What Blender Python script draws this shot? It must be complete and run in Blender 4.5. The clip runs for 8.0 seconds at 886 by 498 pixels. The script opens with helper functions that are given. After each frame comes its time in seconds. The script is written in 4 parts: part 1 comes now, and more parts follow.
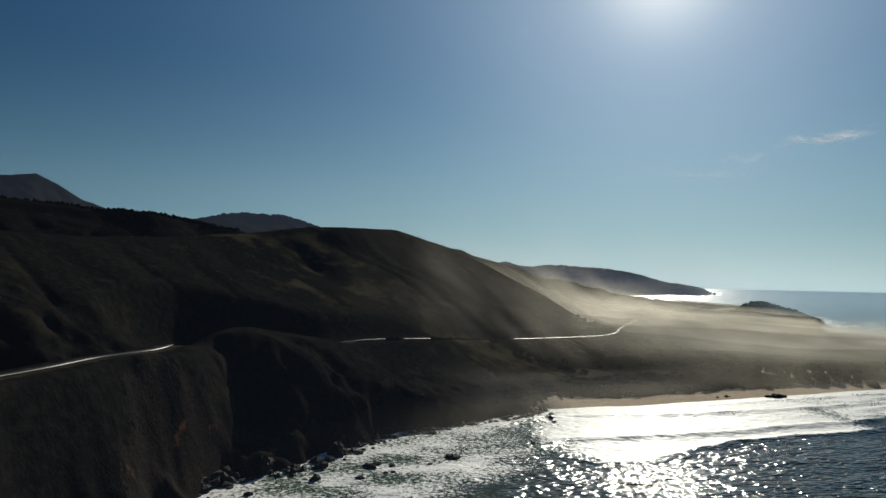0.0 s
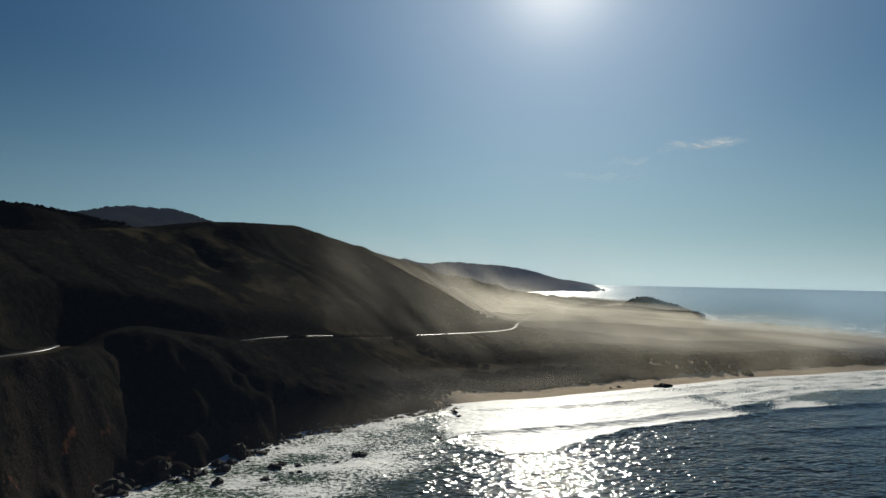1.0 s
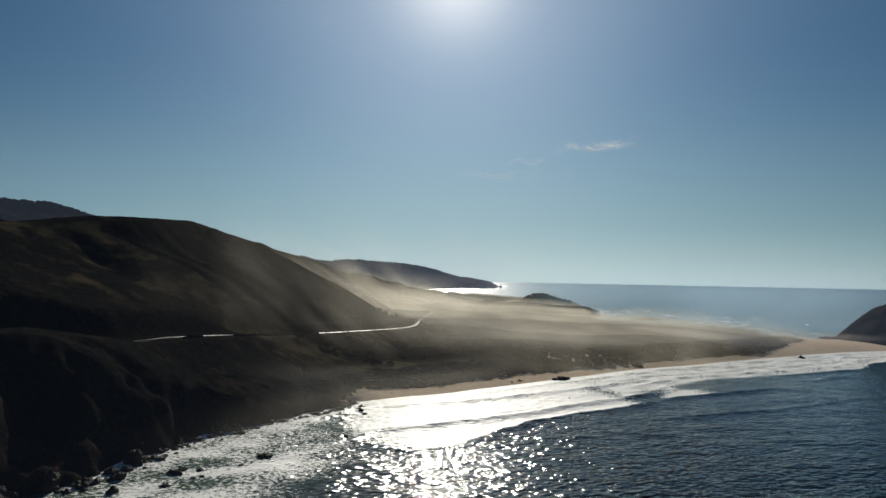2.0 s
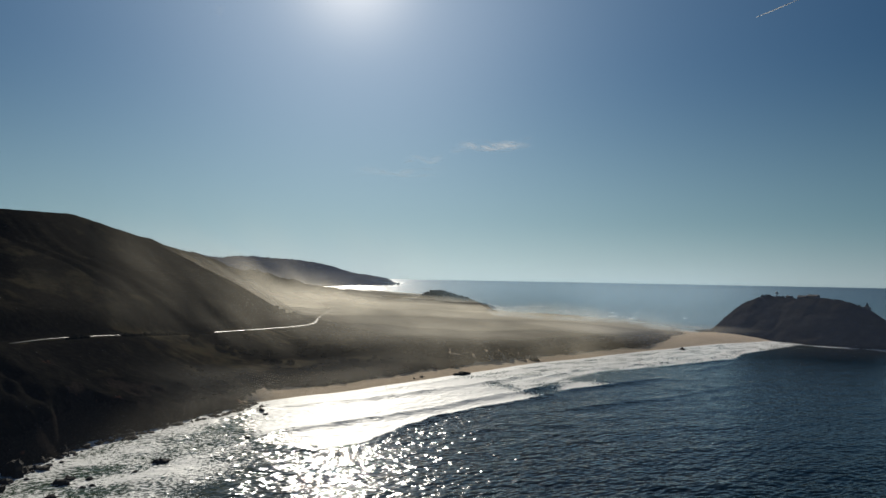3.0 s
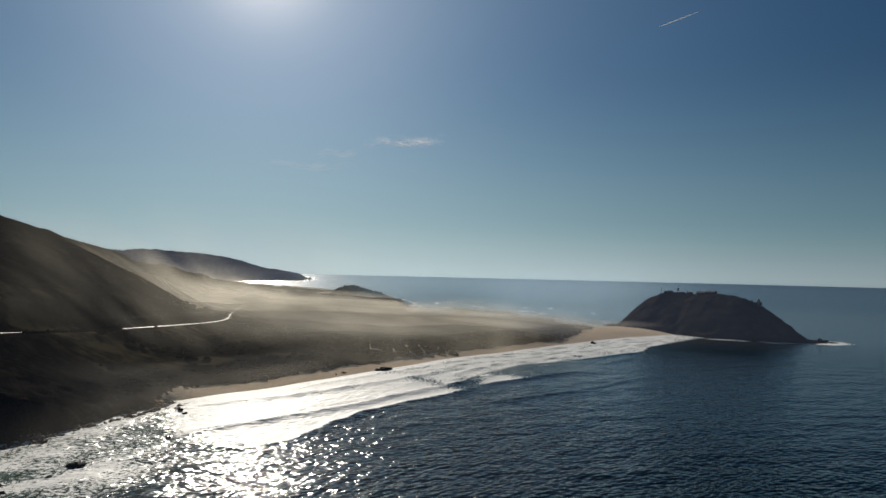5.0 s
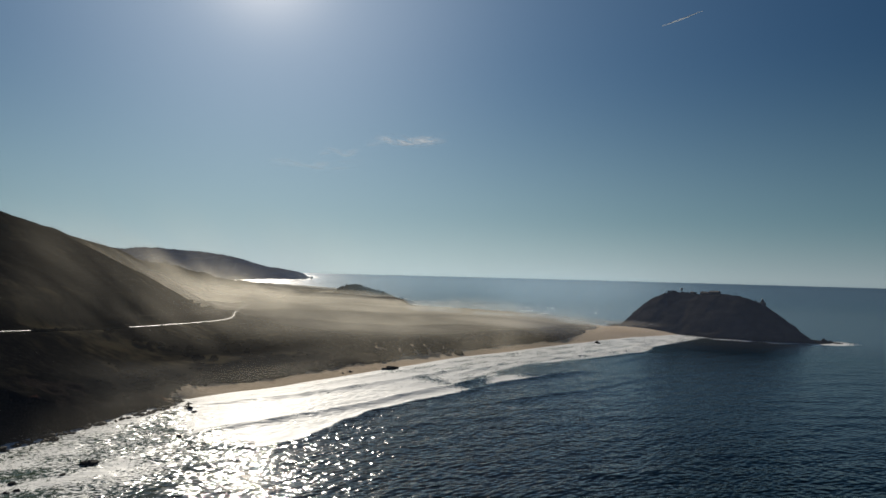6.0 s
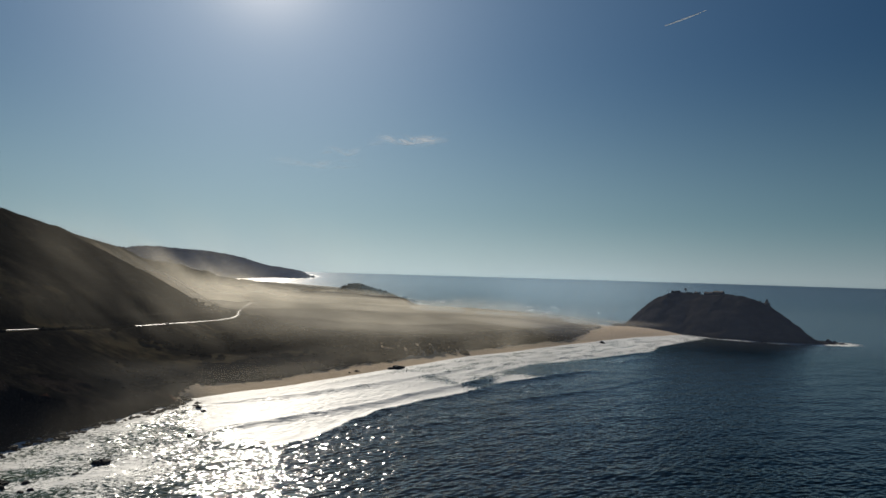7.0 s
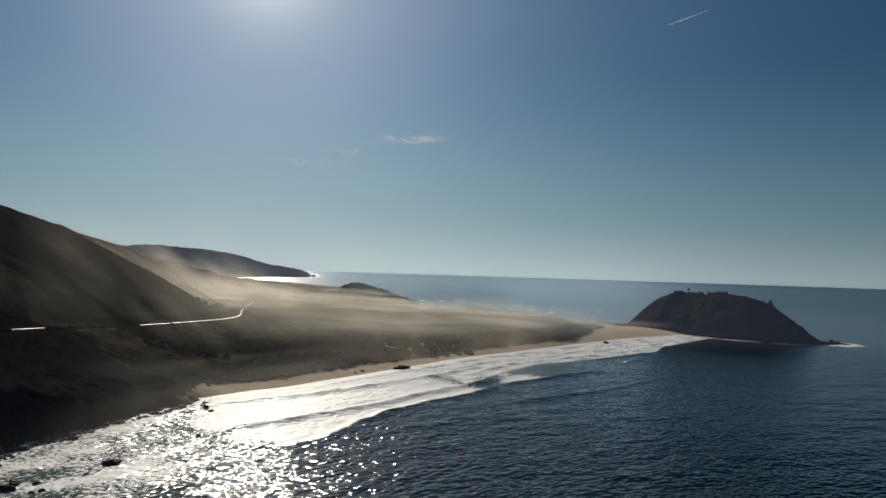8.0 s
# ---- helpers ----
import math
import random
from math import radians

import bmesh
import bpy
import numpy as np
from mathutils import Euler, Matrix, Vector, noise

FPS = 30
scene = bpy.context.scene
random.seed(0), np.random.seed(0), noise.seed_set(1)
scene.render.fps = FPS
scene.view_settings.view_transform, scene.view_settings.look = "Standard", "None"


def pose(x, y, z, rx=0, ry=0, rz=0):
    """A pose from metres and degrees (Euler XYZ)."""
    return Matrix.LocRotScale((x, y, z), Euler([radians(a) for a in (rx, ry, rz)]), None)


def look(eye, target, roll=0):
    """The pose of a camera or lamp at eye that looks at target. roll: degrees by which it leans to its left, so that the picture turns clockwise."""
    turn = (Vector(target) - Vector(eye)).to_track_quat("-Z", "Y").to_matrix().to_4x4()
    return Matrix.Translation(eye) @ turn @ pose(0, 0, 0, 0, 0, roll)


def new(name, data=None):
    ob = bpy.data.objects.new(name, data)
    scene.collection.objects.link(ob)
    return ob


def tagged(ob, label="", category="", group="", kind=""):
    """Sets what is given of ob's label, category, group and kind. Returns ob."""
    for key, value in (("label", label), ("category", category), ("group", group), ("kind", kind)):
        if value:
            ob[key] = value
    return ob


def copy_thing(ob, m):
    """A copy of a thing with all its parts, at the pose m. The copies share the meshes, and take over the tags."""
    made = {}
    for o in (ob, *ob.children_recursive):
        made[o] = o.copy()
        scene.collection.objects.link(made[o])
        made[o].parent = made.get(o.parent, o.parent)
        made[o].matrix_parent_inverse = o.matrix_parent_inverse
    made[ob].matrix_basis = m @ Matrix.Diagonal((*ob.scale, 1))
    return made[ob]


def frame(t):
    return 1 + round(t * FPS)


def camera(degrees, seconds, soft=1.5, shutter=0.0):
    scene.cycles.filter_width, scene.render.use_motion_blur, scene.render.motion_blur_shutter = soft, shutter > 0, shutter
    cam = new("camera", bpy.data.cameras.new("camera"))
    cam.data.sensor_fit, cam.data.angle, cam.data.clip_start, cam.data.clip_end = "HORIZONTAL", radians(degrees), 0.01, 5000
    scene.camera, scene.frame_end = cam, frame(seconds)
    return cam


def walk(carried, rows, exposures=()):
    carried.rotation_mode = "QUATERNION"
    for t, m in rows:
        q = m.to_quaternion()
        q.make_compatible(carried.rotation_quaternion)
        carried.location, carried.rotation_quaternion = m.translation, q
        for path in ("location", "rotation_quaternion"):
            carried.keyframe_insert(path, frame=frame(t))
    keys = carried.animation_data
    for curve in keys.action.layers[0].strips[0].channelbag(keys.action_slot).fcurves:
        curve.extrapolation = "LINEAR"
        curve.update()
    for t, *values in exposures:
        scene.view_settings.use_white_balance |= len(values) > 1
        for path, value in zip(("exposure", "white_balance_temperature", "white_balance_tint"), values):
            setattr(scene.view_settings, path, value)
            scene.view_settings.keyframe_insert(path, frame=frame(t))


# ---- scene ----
cam = camera(65.5, 8.0)

# seconds, x, y, z, heading (left positive), pitch, lean
PATH = (
    (0.0, 0.00, 0.00, 120.00, -3.821, 2.460, 1.129),
    (0.5, -3.36, 0.48, 119.67, -8.052, 2.424, 1.095),
    (1.0, -6.76, 1.09, 119.38, -12.280, 2.370, 1.094),
    (1.5, -10.19, 1.82, 119.12, -16.536, 2.345, 1.042),
    (3.0, -20.49, 4.82, 118.53, -29.280, 2.214, 0.980),
    (3.5, -23.87, 6.11, 118.41, -33.491, 2.173, 0.995),
    (4.0, -27.20, 7.55, 118.31, -35.730, 2.106, 1.066),
    (4.5, -30.47, 9.15, 118.25, -36.589, 2.038, 1.155),
    (6.0, -39.69, 14.98, 118.27, -36.635, 1.916, 1.476),
    (6.5, -42.52, 17.28, 118.34, -36.642, 1.895, 1.533),
    (7.0, -45.21, 19.76, 118.45, -36.584, 1.856, 1.629),
    (7.5, -47.73, 22.44, 118.59, -36.610, 1.828, 1.696),
    (8.0, -50.07, 25.32, 118.76, -36.615, 1.797, 1.746),
)
walk(cam, [(t, pose(x, y, z, 90 + p, 0, w) @ pose(0, 0, 0, 0, 0, r)) for t, x, y, z, w, p, r in PATH],
     exposures=((0.0, 0.12, 6500, 4), (1.5, 0.09, 6520, 6), (3.5, 0.05, 6600, 8), (5.0, 0.0, 6650, 9), (8.0, -0.06, 6700, 9)))

# ---------------------------------------------------------------- light
SUN_AZ, SUN_EL = radians(21.4), radians(24.2)
TO_SUN = Vector((math.sin(SUN_AZ) * math.cos(SUN_EL), math.cos(SUN_AZ) * math.cos(SUN_EL), math.sin(SUN_EL)))

world = bpy.data.worlds.new("daylight")
scene.world = world
world.use_nodes = True
wn, wl = world.node_tree.nodes, world.node_tree.links
sky = wn.new("ShaderNodeTexSky")
sky.sky_type, sky.sun_disc = "NISHITA", False
sky.sun_elevation, sky.sun_rotation = SUN_EL, SUN_AZ
sky.altitude, sky.air_density, sky.dust_density, sky.ozone_density = 0, 1.0, 0.15, 4.0


def sky_node(op, a, b):
    n = wn.new("ShaderNodeVectorMath")
    n.operation = op
    for k, v in enumerate((a, b)):
        if isinstance(v, tuple):
            n.inputs[k].default_value = v
        else:
            wl.new(v, n.inputs[k])
    return n.outputs[0]


# the bright sky round the sun is held back, as a camera exposed for it does
clear = sky_node("MULTIPLY", sky.outputs[0], (0.0172, 0.0296, 0.0412))
clear = sky_node("DIVIDE", clear, sky_node("ADD", sky_node("MULTIPLY", clear, (1.2, 1.2, 1.2)), (1.0, 1.0, 1.0)))


def sky_math(op, a, b):
    n = wn.new("ShaderNodeMath")
    n.operation, n.use_clamp = op, op == "SUBTRACT"
    for k, v in enumerate((a, b)):
        if isinstance(v, (int, float)):
            n.inputs[k].default_value = v
        else:
            wl.new(v, n.inputs[k])
    return n.outputs[0]


def sky_scale(value, colour):
    n = wn.new("ShaderNodeVectorMath")
    n.operation = "SCALE"
    n.inputs[0].default_value = colour
    wl.new(value, n.inputs["Scale"])
    return n.outputs[0]


way = wn.new("ShaderNodeTexCoord").outputs["Generated"]
split = wn.new("ShaderNodeSeparateXYZ")
wl.new(way, split.inputs[0])
toward = wn.new("ShaderNodeVectorMath")
toward.operation = "DOT_PRODUCT"
toward.inputs[1].default_value = TO_SUN
wl.new(way, toward.inputs[0])
near_sun = sky_math("MAXIMUM", toward.outputs["Value"], 0.0)
# pale sea haze low down, and the glow of the hazy air round the sun
haze = sky_math("POWER", sky_math("SUBTRACT", 1.0, sky_math("MULTIPLY", sky_math("ABSOLUTE", split.outputs["Z"], 0.0), 3.2)), 2.0)
pale = wn.new("ShaderNodeMix")
pale.data_type = "RGBA"
wl.new(sky_math("MULTIPLY", haze, 0.85), pale.inputs[0])
wl.new(clear, pale.inputs[6])
pale.inputs[7].default_value = (0.193, 0.354, 0.432, 1)
# clear air is darkest a right angle away from the sun
spread = sky_math("ADD", 0.55, sky_math("MULTIPLY", 0.52, sky_math("POWER", sky_math("ABSOLUTE", toward.outputs["Value"], 0.0), 2.0)))
dim = wn.new("ShaderNodeVectorMath")
dim.operation = "SCALE"
wl.new(pale.outputs[2], dim.inputs[0])
wl.new(spread, dim.inputs["Scale"])
air = dim.outputs[0]
for power, colour in ((9.0, (0.098, 0.126, 0.150)), (40.0, (0.19, 0.175, 0.18)), (380.0, (0.46, 0.40, 0.34))):
    air = sky_node("ADD", air, sky_scale(sky_math("POWER", near_sun, power), colour))
air = sky_node("ADD", air, sky_scale(sky_math("MULTIPLY", haze, sky_math("POWER", near_sun, 5.0)), (0.20, 0.17, 0.12)))
low = sky_math("POWER", sky_math("SUBTRACT", 1.0, sky_math("MULTIPLY", sky_math("ABSOLUTE", split.outputs["Z"], 0.0), 11.0)), 2.0)
air = sky_node("ADD", air, sky_scale(low, (0.11, 0.075, 0.055)))
wn["Background"].inputs["Strength"].default_value = 1.0
wl.new(air, wn["Background"].inputs["Color"])

sun = new("sun", bpy.data.lights.new("sun", "SUN"))
sun.data.energy, sun.data.angle, sun.data.color = 3.8, radians(0.55), (1.0, 0.93, 0.82)
sun.matrix_world = look(TO_SUN * 1000, (0, 0, 0))


# ---------------------------------------------------------------- small tools
def lattice(ix, iy, seed):
    h = (ix * 374761393 + iy * 668265263 + seed * 1274126177) & 0xFFFFFFFF
    h = ((h ^ (h >> 13)) * 1103515245) & 0xFFFFFFFF
    h = ((h ^ (h >> 16)) * 2654435761) & 0xFFFFFFFF
    return (h & 0xFFFFFF) / float(0xFFFFFF)


def vnoise(x, y, seed=0):
    """Smooth noise, 0 to 1, one bump a unit."""
    ix, iy = np.floor(x).astype(np.int64), np.floor(y).astype(np.int64)
    fx, fy = x - ix, y - iy
    fx, fy = fx ** 3 * (fx * (fx * 6 - 15) + 10), fy ** 3 * (fy * (fy * 6 - 15) + 10)
    a = lattice(ix, iy, seed) * (1 - fx) + lattice(ix + 1, iy, seed) * fx
    b = lattice(ix, iy + 1, seed) * (1 - fx) + lattice(ix + 1, iy + 1, seed) * fx
    return a * (1 - fy) + b * fy


def fbm(x, y, octaves=4, seed=0):
    total, amp, norm = 0.0, 1.0, 0.0
    for k in range(octaves):
        total = total + amp * vnoise(x * 2 ** k + 17.3 * k, y * 2 ** k - 9.1 * k, seed + k)
        norm += amp
        amp *= 0.5
    return total / norm


def step(a, b, x):
    t = np.clip((x - a) / (b - a), 0, 1)
    return t * t * (3 - 2 * t)


def smax(a, b, k):
    h = np.clip(0.5 + 0.5 * (a - b) / k, 0, 1)
    return b * (1 - h) + a * h + k * h * (1 - h)


def smin(a, b, k):
    return -smax(-a, -b, k)


def lift(r):
    """The far water and land rise a little, so that the horizon stands at its true height though the sheet ends."""
    return 2.49e-5 * np.maximum(r - 3000, 0) ** 2


def link_mesh(name, verts, faces, material, smooth=True, parent=None):
    """A mesh object from numpy arrays of corners and of quads or triangles."""
    me = bpy.data.meshes.new(name)
    n, k = len(faces), faces.shape[1]
    me.vertices.add(len(verts))
    me.vertices.foreach_set("co", np.asarray(verts, np.float32).ravel())
    me.loops.add(n * k)
    me.loops.foreach_set("vertex_index", np.asarray(faces, np.int32).ravel())
    me.polygons.add(n)
    me.polygons.foreach_set("loop_start", np.arange(0, n * k, k, dtype=np.int32))
    me.polygons.foreach_set("use_smooth", np.full(n, smooth))
    me.update(calc_edges=True)
    me.validate()
    me.materials.append(material)
    ob = new(name, me)
    if parent:
        ob.parent = parent
    return ob


def attribute(ob, name, values):
    ob.data.attributes.new(name, "FLOAT", "POINT").data.foreach_set("value", np.asarray(values, np.float32))


def grid_faces(rows, cols, closed):
    i, j = np.meshgrid(np.arange(rows - 1), np.arange(cols if closed else cols - 1), indexing="ij")
    a, b = i * cols + j, i * cols + (j + 1) % cols
    return np.stack([a, b, b + cols, a + cols], -1).reshape(-1, 4)


def polar(rings, fine):
    """A ring grid round the origin, closer where the shore and the hills are."""
    az = np.radians(np.r_[np.arange(-48, 78, fine), np.arange(78, 312, 3.0)])
    rings = np.asarray(rings)
    x, y = np.outer(rings, np.sin(az)), np.outer(rings, np.cos(az))
    return x.ravel(), y.ravel(), grid_faces(len(rings), len(az), True)[:, ::-1]


def part(name, bm, material, parent=None, label="", smooth=False):
    me = bpy.data.meshes.new(name)
    for f in bm.faces:
        f.smooth = smooth
    bm.to_mesh(me)
    bm.free()
    me.materials.append(material)
    ob = new(name, me)
    ob.parent = parent
    return tagged(ob, label) if label else ob


# ---------------------------------------------------------------- materials
def material(name):
    m = bpy.data.materials.new(name)
    m.use_nodes = True
    return m, m.node_tree.nodes, m.node_tree.links, m.node_tree.nodes["Principled BSDF"]


def node(nodes, kind, **values):
    n = nodes.new(kind)
    for key, value in values.items():
        n.inputs[key.replace("_", " ")].default_value = value
    return n


def noise_at(nodes, links, scale, detail=5, rough=0.6):
    """Noise at a real-world size: scale bumps a metre."""
    geo = nodes.new("ShaderNodeNewGeometry")
    n = node(nodes, "ShaderNodeTexNoise", Scale=scale, Detail=detail, Roughness=rough)
    links.new(geo.outputs["Position"], n.inputs["Vector"])
    return n.outputs[0]


def ramp(nodes, links, value, lo, hi, a=0.0, b=1.0):
    n = nodes.new("ShaderNodeMapRange")
    n.interpolation_type = "SMOOTHSTEP"
    for k, v in zip(("From Min", "From Max", "To Min", "To Max"), (lo, hi, a, b)):
        n.inputs[k].default_value = v
    links.new(value, n.inputs["Value"])
    return n.outputs[0]


def math2(nodes, links, op, a, b):
    n = nodes.new("ShaderNodeMath")
    n.operation = op
    for k, v in enumerate((a, b)):
        if isinstance(v, (int, float)):
            n.inputs[k].default_value = v
        else:
            links.new(v, n.inputs[k])
    return n.outputs[0]


def mix(nodes, links, fac, a, b):
    n = nodes.new("ShaderNodeMix")
    n.data_type = "RGBA"
    for s, v in ((0, fac), (6, a), (7, b)):
        if isinstance(v, (int, float)):
            n.inputs[s].default_value = v
        elif isinstance(v, tuple):
            n.inputs[s].default_value = (*v, 1)
        else:
            links.new(v, n.inputs[s])
    return n.outputs[2]


def attr(nodes, name):
    n = nodes.new("ShaderNodeAttribute")
    n.attribute_name = name
    return n.outputs["Fac"]


def bump(nodes, links, height, strength, distance):
    n = node(nodes, "ShaderNodeBump", Strength=strength, Distance=distance)
    links.new(height, n.inputs["Height"])
    return n.outputs[0]


def mottled(name, a, b, scale, rough=0.85, relief=0.3, reach=0.3, metal=0.0, gloss=0.5):
    """Two tones in patches, a finer grain over them and relief."""
    m, n, l, p = material(name)
    big, small = noise_at(n, l, scale), noise_at(n, l, scale * 7)
    tone = mix(n, l, ramp(n, l, big, 0.35, 0.65), a, b)
    tone = mix(n, l, ramp(n, l, small, 0.3, 0.75, 0.0, 0.45), tone, tuple(c * 0.55 for c in a))
    l.new(tone, p.inputs["Base Color"])
    p.inputs["Roughness"].default_value, p.inputs["Metallic"].default_value = rough, metal
    p.inputs["Specular IOR Level"].default_value = gloss
    l.new(bump(n, l, small, relief, reach), p.inputs["Normal"])
    return m


def land_material():
    m, n, l, p = material("coastal_land")
    sand, scrub, rock = attr(n, "sand"), attr(n, "scrub"), attr(n, "rock")
    n200, n40, n6, n1 = (noise_at(n, l, s) for s in (0.006, 0.03, 0.17, 0.9))
    grass = mix(n, l, ramp(n, l, n40, 0.38, 0.62), (0.058, 0.050, 0.031), (0.036, 0.033, 0.022))
    soil = mix(n, l, ramp(n, l, n6, 0.5, 0.7), grass, (0.062, 0.042, 0.027))
    # scrub tone near black: the shaded sides of backlit bushes put into its colour
    shaded_brush = mix(n, l, ramp(n, l, n6, 0.4, 0.65), (0.0085, 0.0083, 0.0076), (0.015, 0.0143, 0.0115))
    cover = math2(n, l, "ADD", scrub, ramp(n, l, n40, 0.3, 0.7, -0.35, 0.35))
    tone = mix(n, l, ramp(n, l, cover, 0.15, 0.85), soil, shaded_brush)
    stone = mix(n, l, ramp(n, l, n1, 0.35, 0.7), (0.014, 0.0125, 0.0115), (0.036, 0.029, 0.024))
    edge = math2(n, l, "ADD", rock, ramp(n, l, n6, 0.3, 0.7, -0.3, 0.3))
    stone = mix(n, l, ramp(n, l, noise_at(n, l, 0.05, 3), 0.65, 0.74), stone, (0.12, 0.055, 0.034))
    tone = mix(n, l, ramp(n, l, edge, 0.4, 0.6), tone, stone)
    beach = mix(n, l, ramp(n, l, n6, 0.3, 0.7), (0.68, 0.56, 0.43), (0.58, 0.47, 0.35))
    edge = math2(n, l, "ADD", sand, ramp(n, l, n6, 0.3, 0.7, -0.2, 0.2))
    tone = mix(n, l, ramp(n, l, edge, 0.42, 0.58), tone, beach)
    tone = mix(n, l, ramp(n, l, n1, 0.45, 0.75, 0.0, 0.35), tone, (0.013, 0.012, 0.010))
    l.new(tone, p.inputs["Base Color"])
    p.inputs["Roughness"].default_value = 0.95
    p.inputs["Specular IOR Level"].default_value = 0.0
    l.new(bump(n, l, math2(n, l, "ADD", n6, math2(n, l, "MULTIPLY", n1, 0.35)), 0.4, 3.0), p.inputs["Normal"])
    return m


def water_material():
    m, n, l, p = material("sea_water")
    foam, shallow = attr(n, "foam"), attr(n, "shallow")
    lace = noise_at(n, l, 0.34, 6, 0.72)
    fine = noise_at(n, l, 1.6, 5, 0.7)
    veil = math2(n, l, "ADD", foam, math2(n, l, "ADD", ramp(n, l, lace, 0.3, 0.7, -0.30, 0.30), ramp(n, l, fine, 0.3, 0.7, -0.16, 0.16)))
    white = ramp(n, l, veil, 0.45, 0.60)
    deep = mix(n, l, shallow, (0.003, 0.0075, 0.0085), (0.095, 0.145, 0.095))
    l.new(mix(n, l, white, deep, (0.86, 0.86, 0.84)), p.inputs["Base Color"])
    far = attr(n, "open")
    l.new(math2(n, l, "ADD", ramp(n, l, white, 0.0, 1.0, 0.12, 0.55), ramp(n, l, far, 0.0, 1.0, 0.0, 0.07)), p.inputs["Roughness"])
    l.new(ramp(n, l, white, 0.0, 1.0, 0.42, 0.2), p.inputs["Specular IOR Level"])
    p.inputs["IOR"].default_value = 1.33
    geo, turn = n.new("ShaderNodeNewGeometry"), n.new("ShaderNodeMapping")
    turn.inputs["Rotation"].default_value, turn.inputs["Scale"].default_value = (0, 0, radians(-16)), (0.55, 1.0, 1.0)
    l.new(geo.outputs["Position"], turn.inputs["Vector"])
    # swell, chop and ripples: bumps a metre, steepness
    waves = []
    for scale, slope in ((0.06, 0.08), (0.14, 0.20), (0.32, 0.40), (0.58, 0.20)):
        w = node(n, "ShaderNodeTexNoise", Scale=scale, Detail=0.0, Roughness=0.5)
        l.new(turn.outputs[0], w.inputs["Vector"])
        waves.append(math2(n, l, "MULTIPLY", w.outputs[0], slope / scale))
    chop = waves[0]
    for w in waves[1:]:
        chop = math2(n, l, "ADD", chop, w)
    relief = bump(n, l, chop, 1.0, 1.0)
    l.new(math2(n, l, "MULTIPLY", ramp(n, l, far, 0.0, 1.0, 1.0, 0.12), ramp(n, l, white, 0.0, 1.0, 1.0, 0.45)), relief.node.inputs["Strength"])
    l.new(relief, p.inputs["Normal"])
    return m


LAND, WATER = land_material(), water_material()
ROCK = mottled("wet_dark_rock", (0.024, 0.021, 0.019), (0.052, 0.044, 0.038), 0.25, 0.8, 0.8, 0.6, gloss=0.15)
ISLAND = mottled("island_rock", (0.019, 0.018, 0.016), (0.034, 0.030, 0.025), 0.05, 0.9, 0.7, 1.5, gloss=0.0)
ASPHALT = mottled("pale_worn_asphalt", (0.036, 0.035, 0.034), (0.030, 0.029, 0.028), 0.2, 0.38, 0.05, 0.02, gloss=0.11)


# ---------------------------------------------------------------- the lie of the land
# shoreline of the mainland, round the bay, the sandbar to the island, the open coast and the far headland
COAST = np.array((
    (-900, -3000), (-520, -500), (-300, -60), (-170, 60), (-105, 180), (-86, 265), (-98, 330), (-116, 385), (-70, 436), (-33, 481), (2, 533), (29, 555),
    (65, 575), (105, 603), (140, 635), (200, 655), (305, 686), (380, 713), (460, 740), (565, 776), (690, 800), (830, 836),
    (960, 862), (1070, 880), (1200, 880), (1262, 872), (1340, 900), (1350, 1085), (1242, 1100), (1184, 1281), (1140, 1451), (1055, 1608),
    (1190, 1850), (1400, 2200), (1580, 2550), (1560, 2850), (1250, 3330), (1050, 3700), (1200, 4150), (1584, 4126), (1854, 4012), (1960, 4150),
    (1900, 5200), (-6000, 6000), (-6000, -3000)), float)

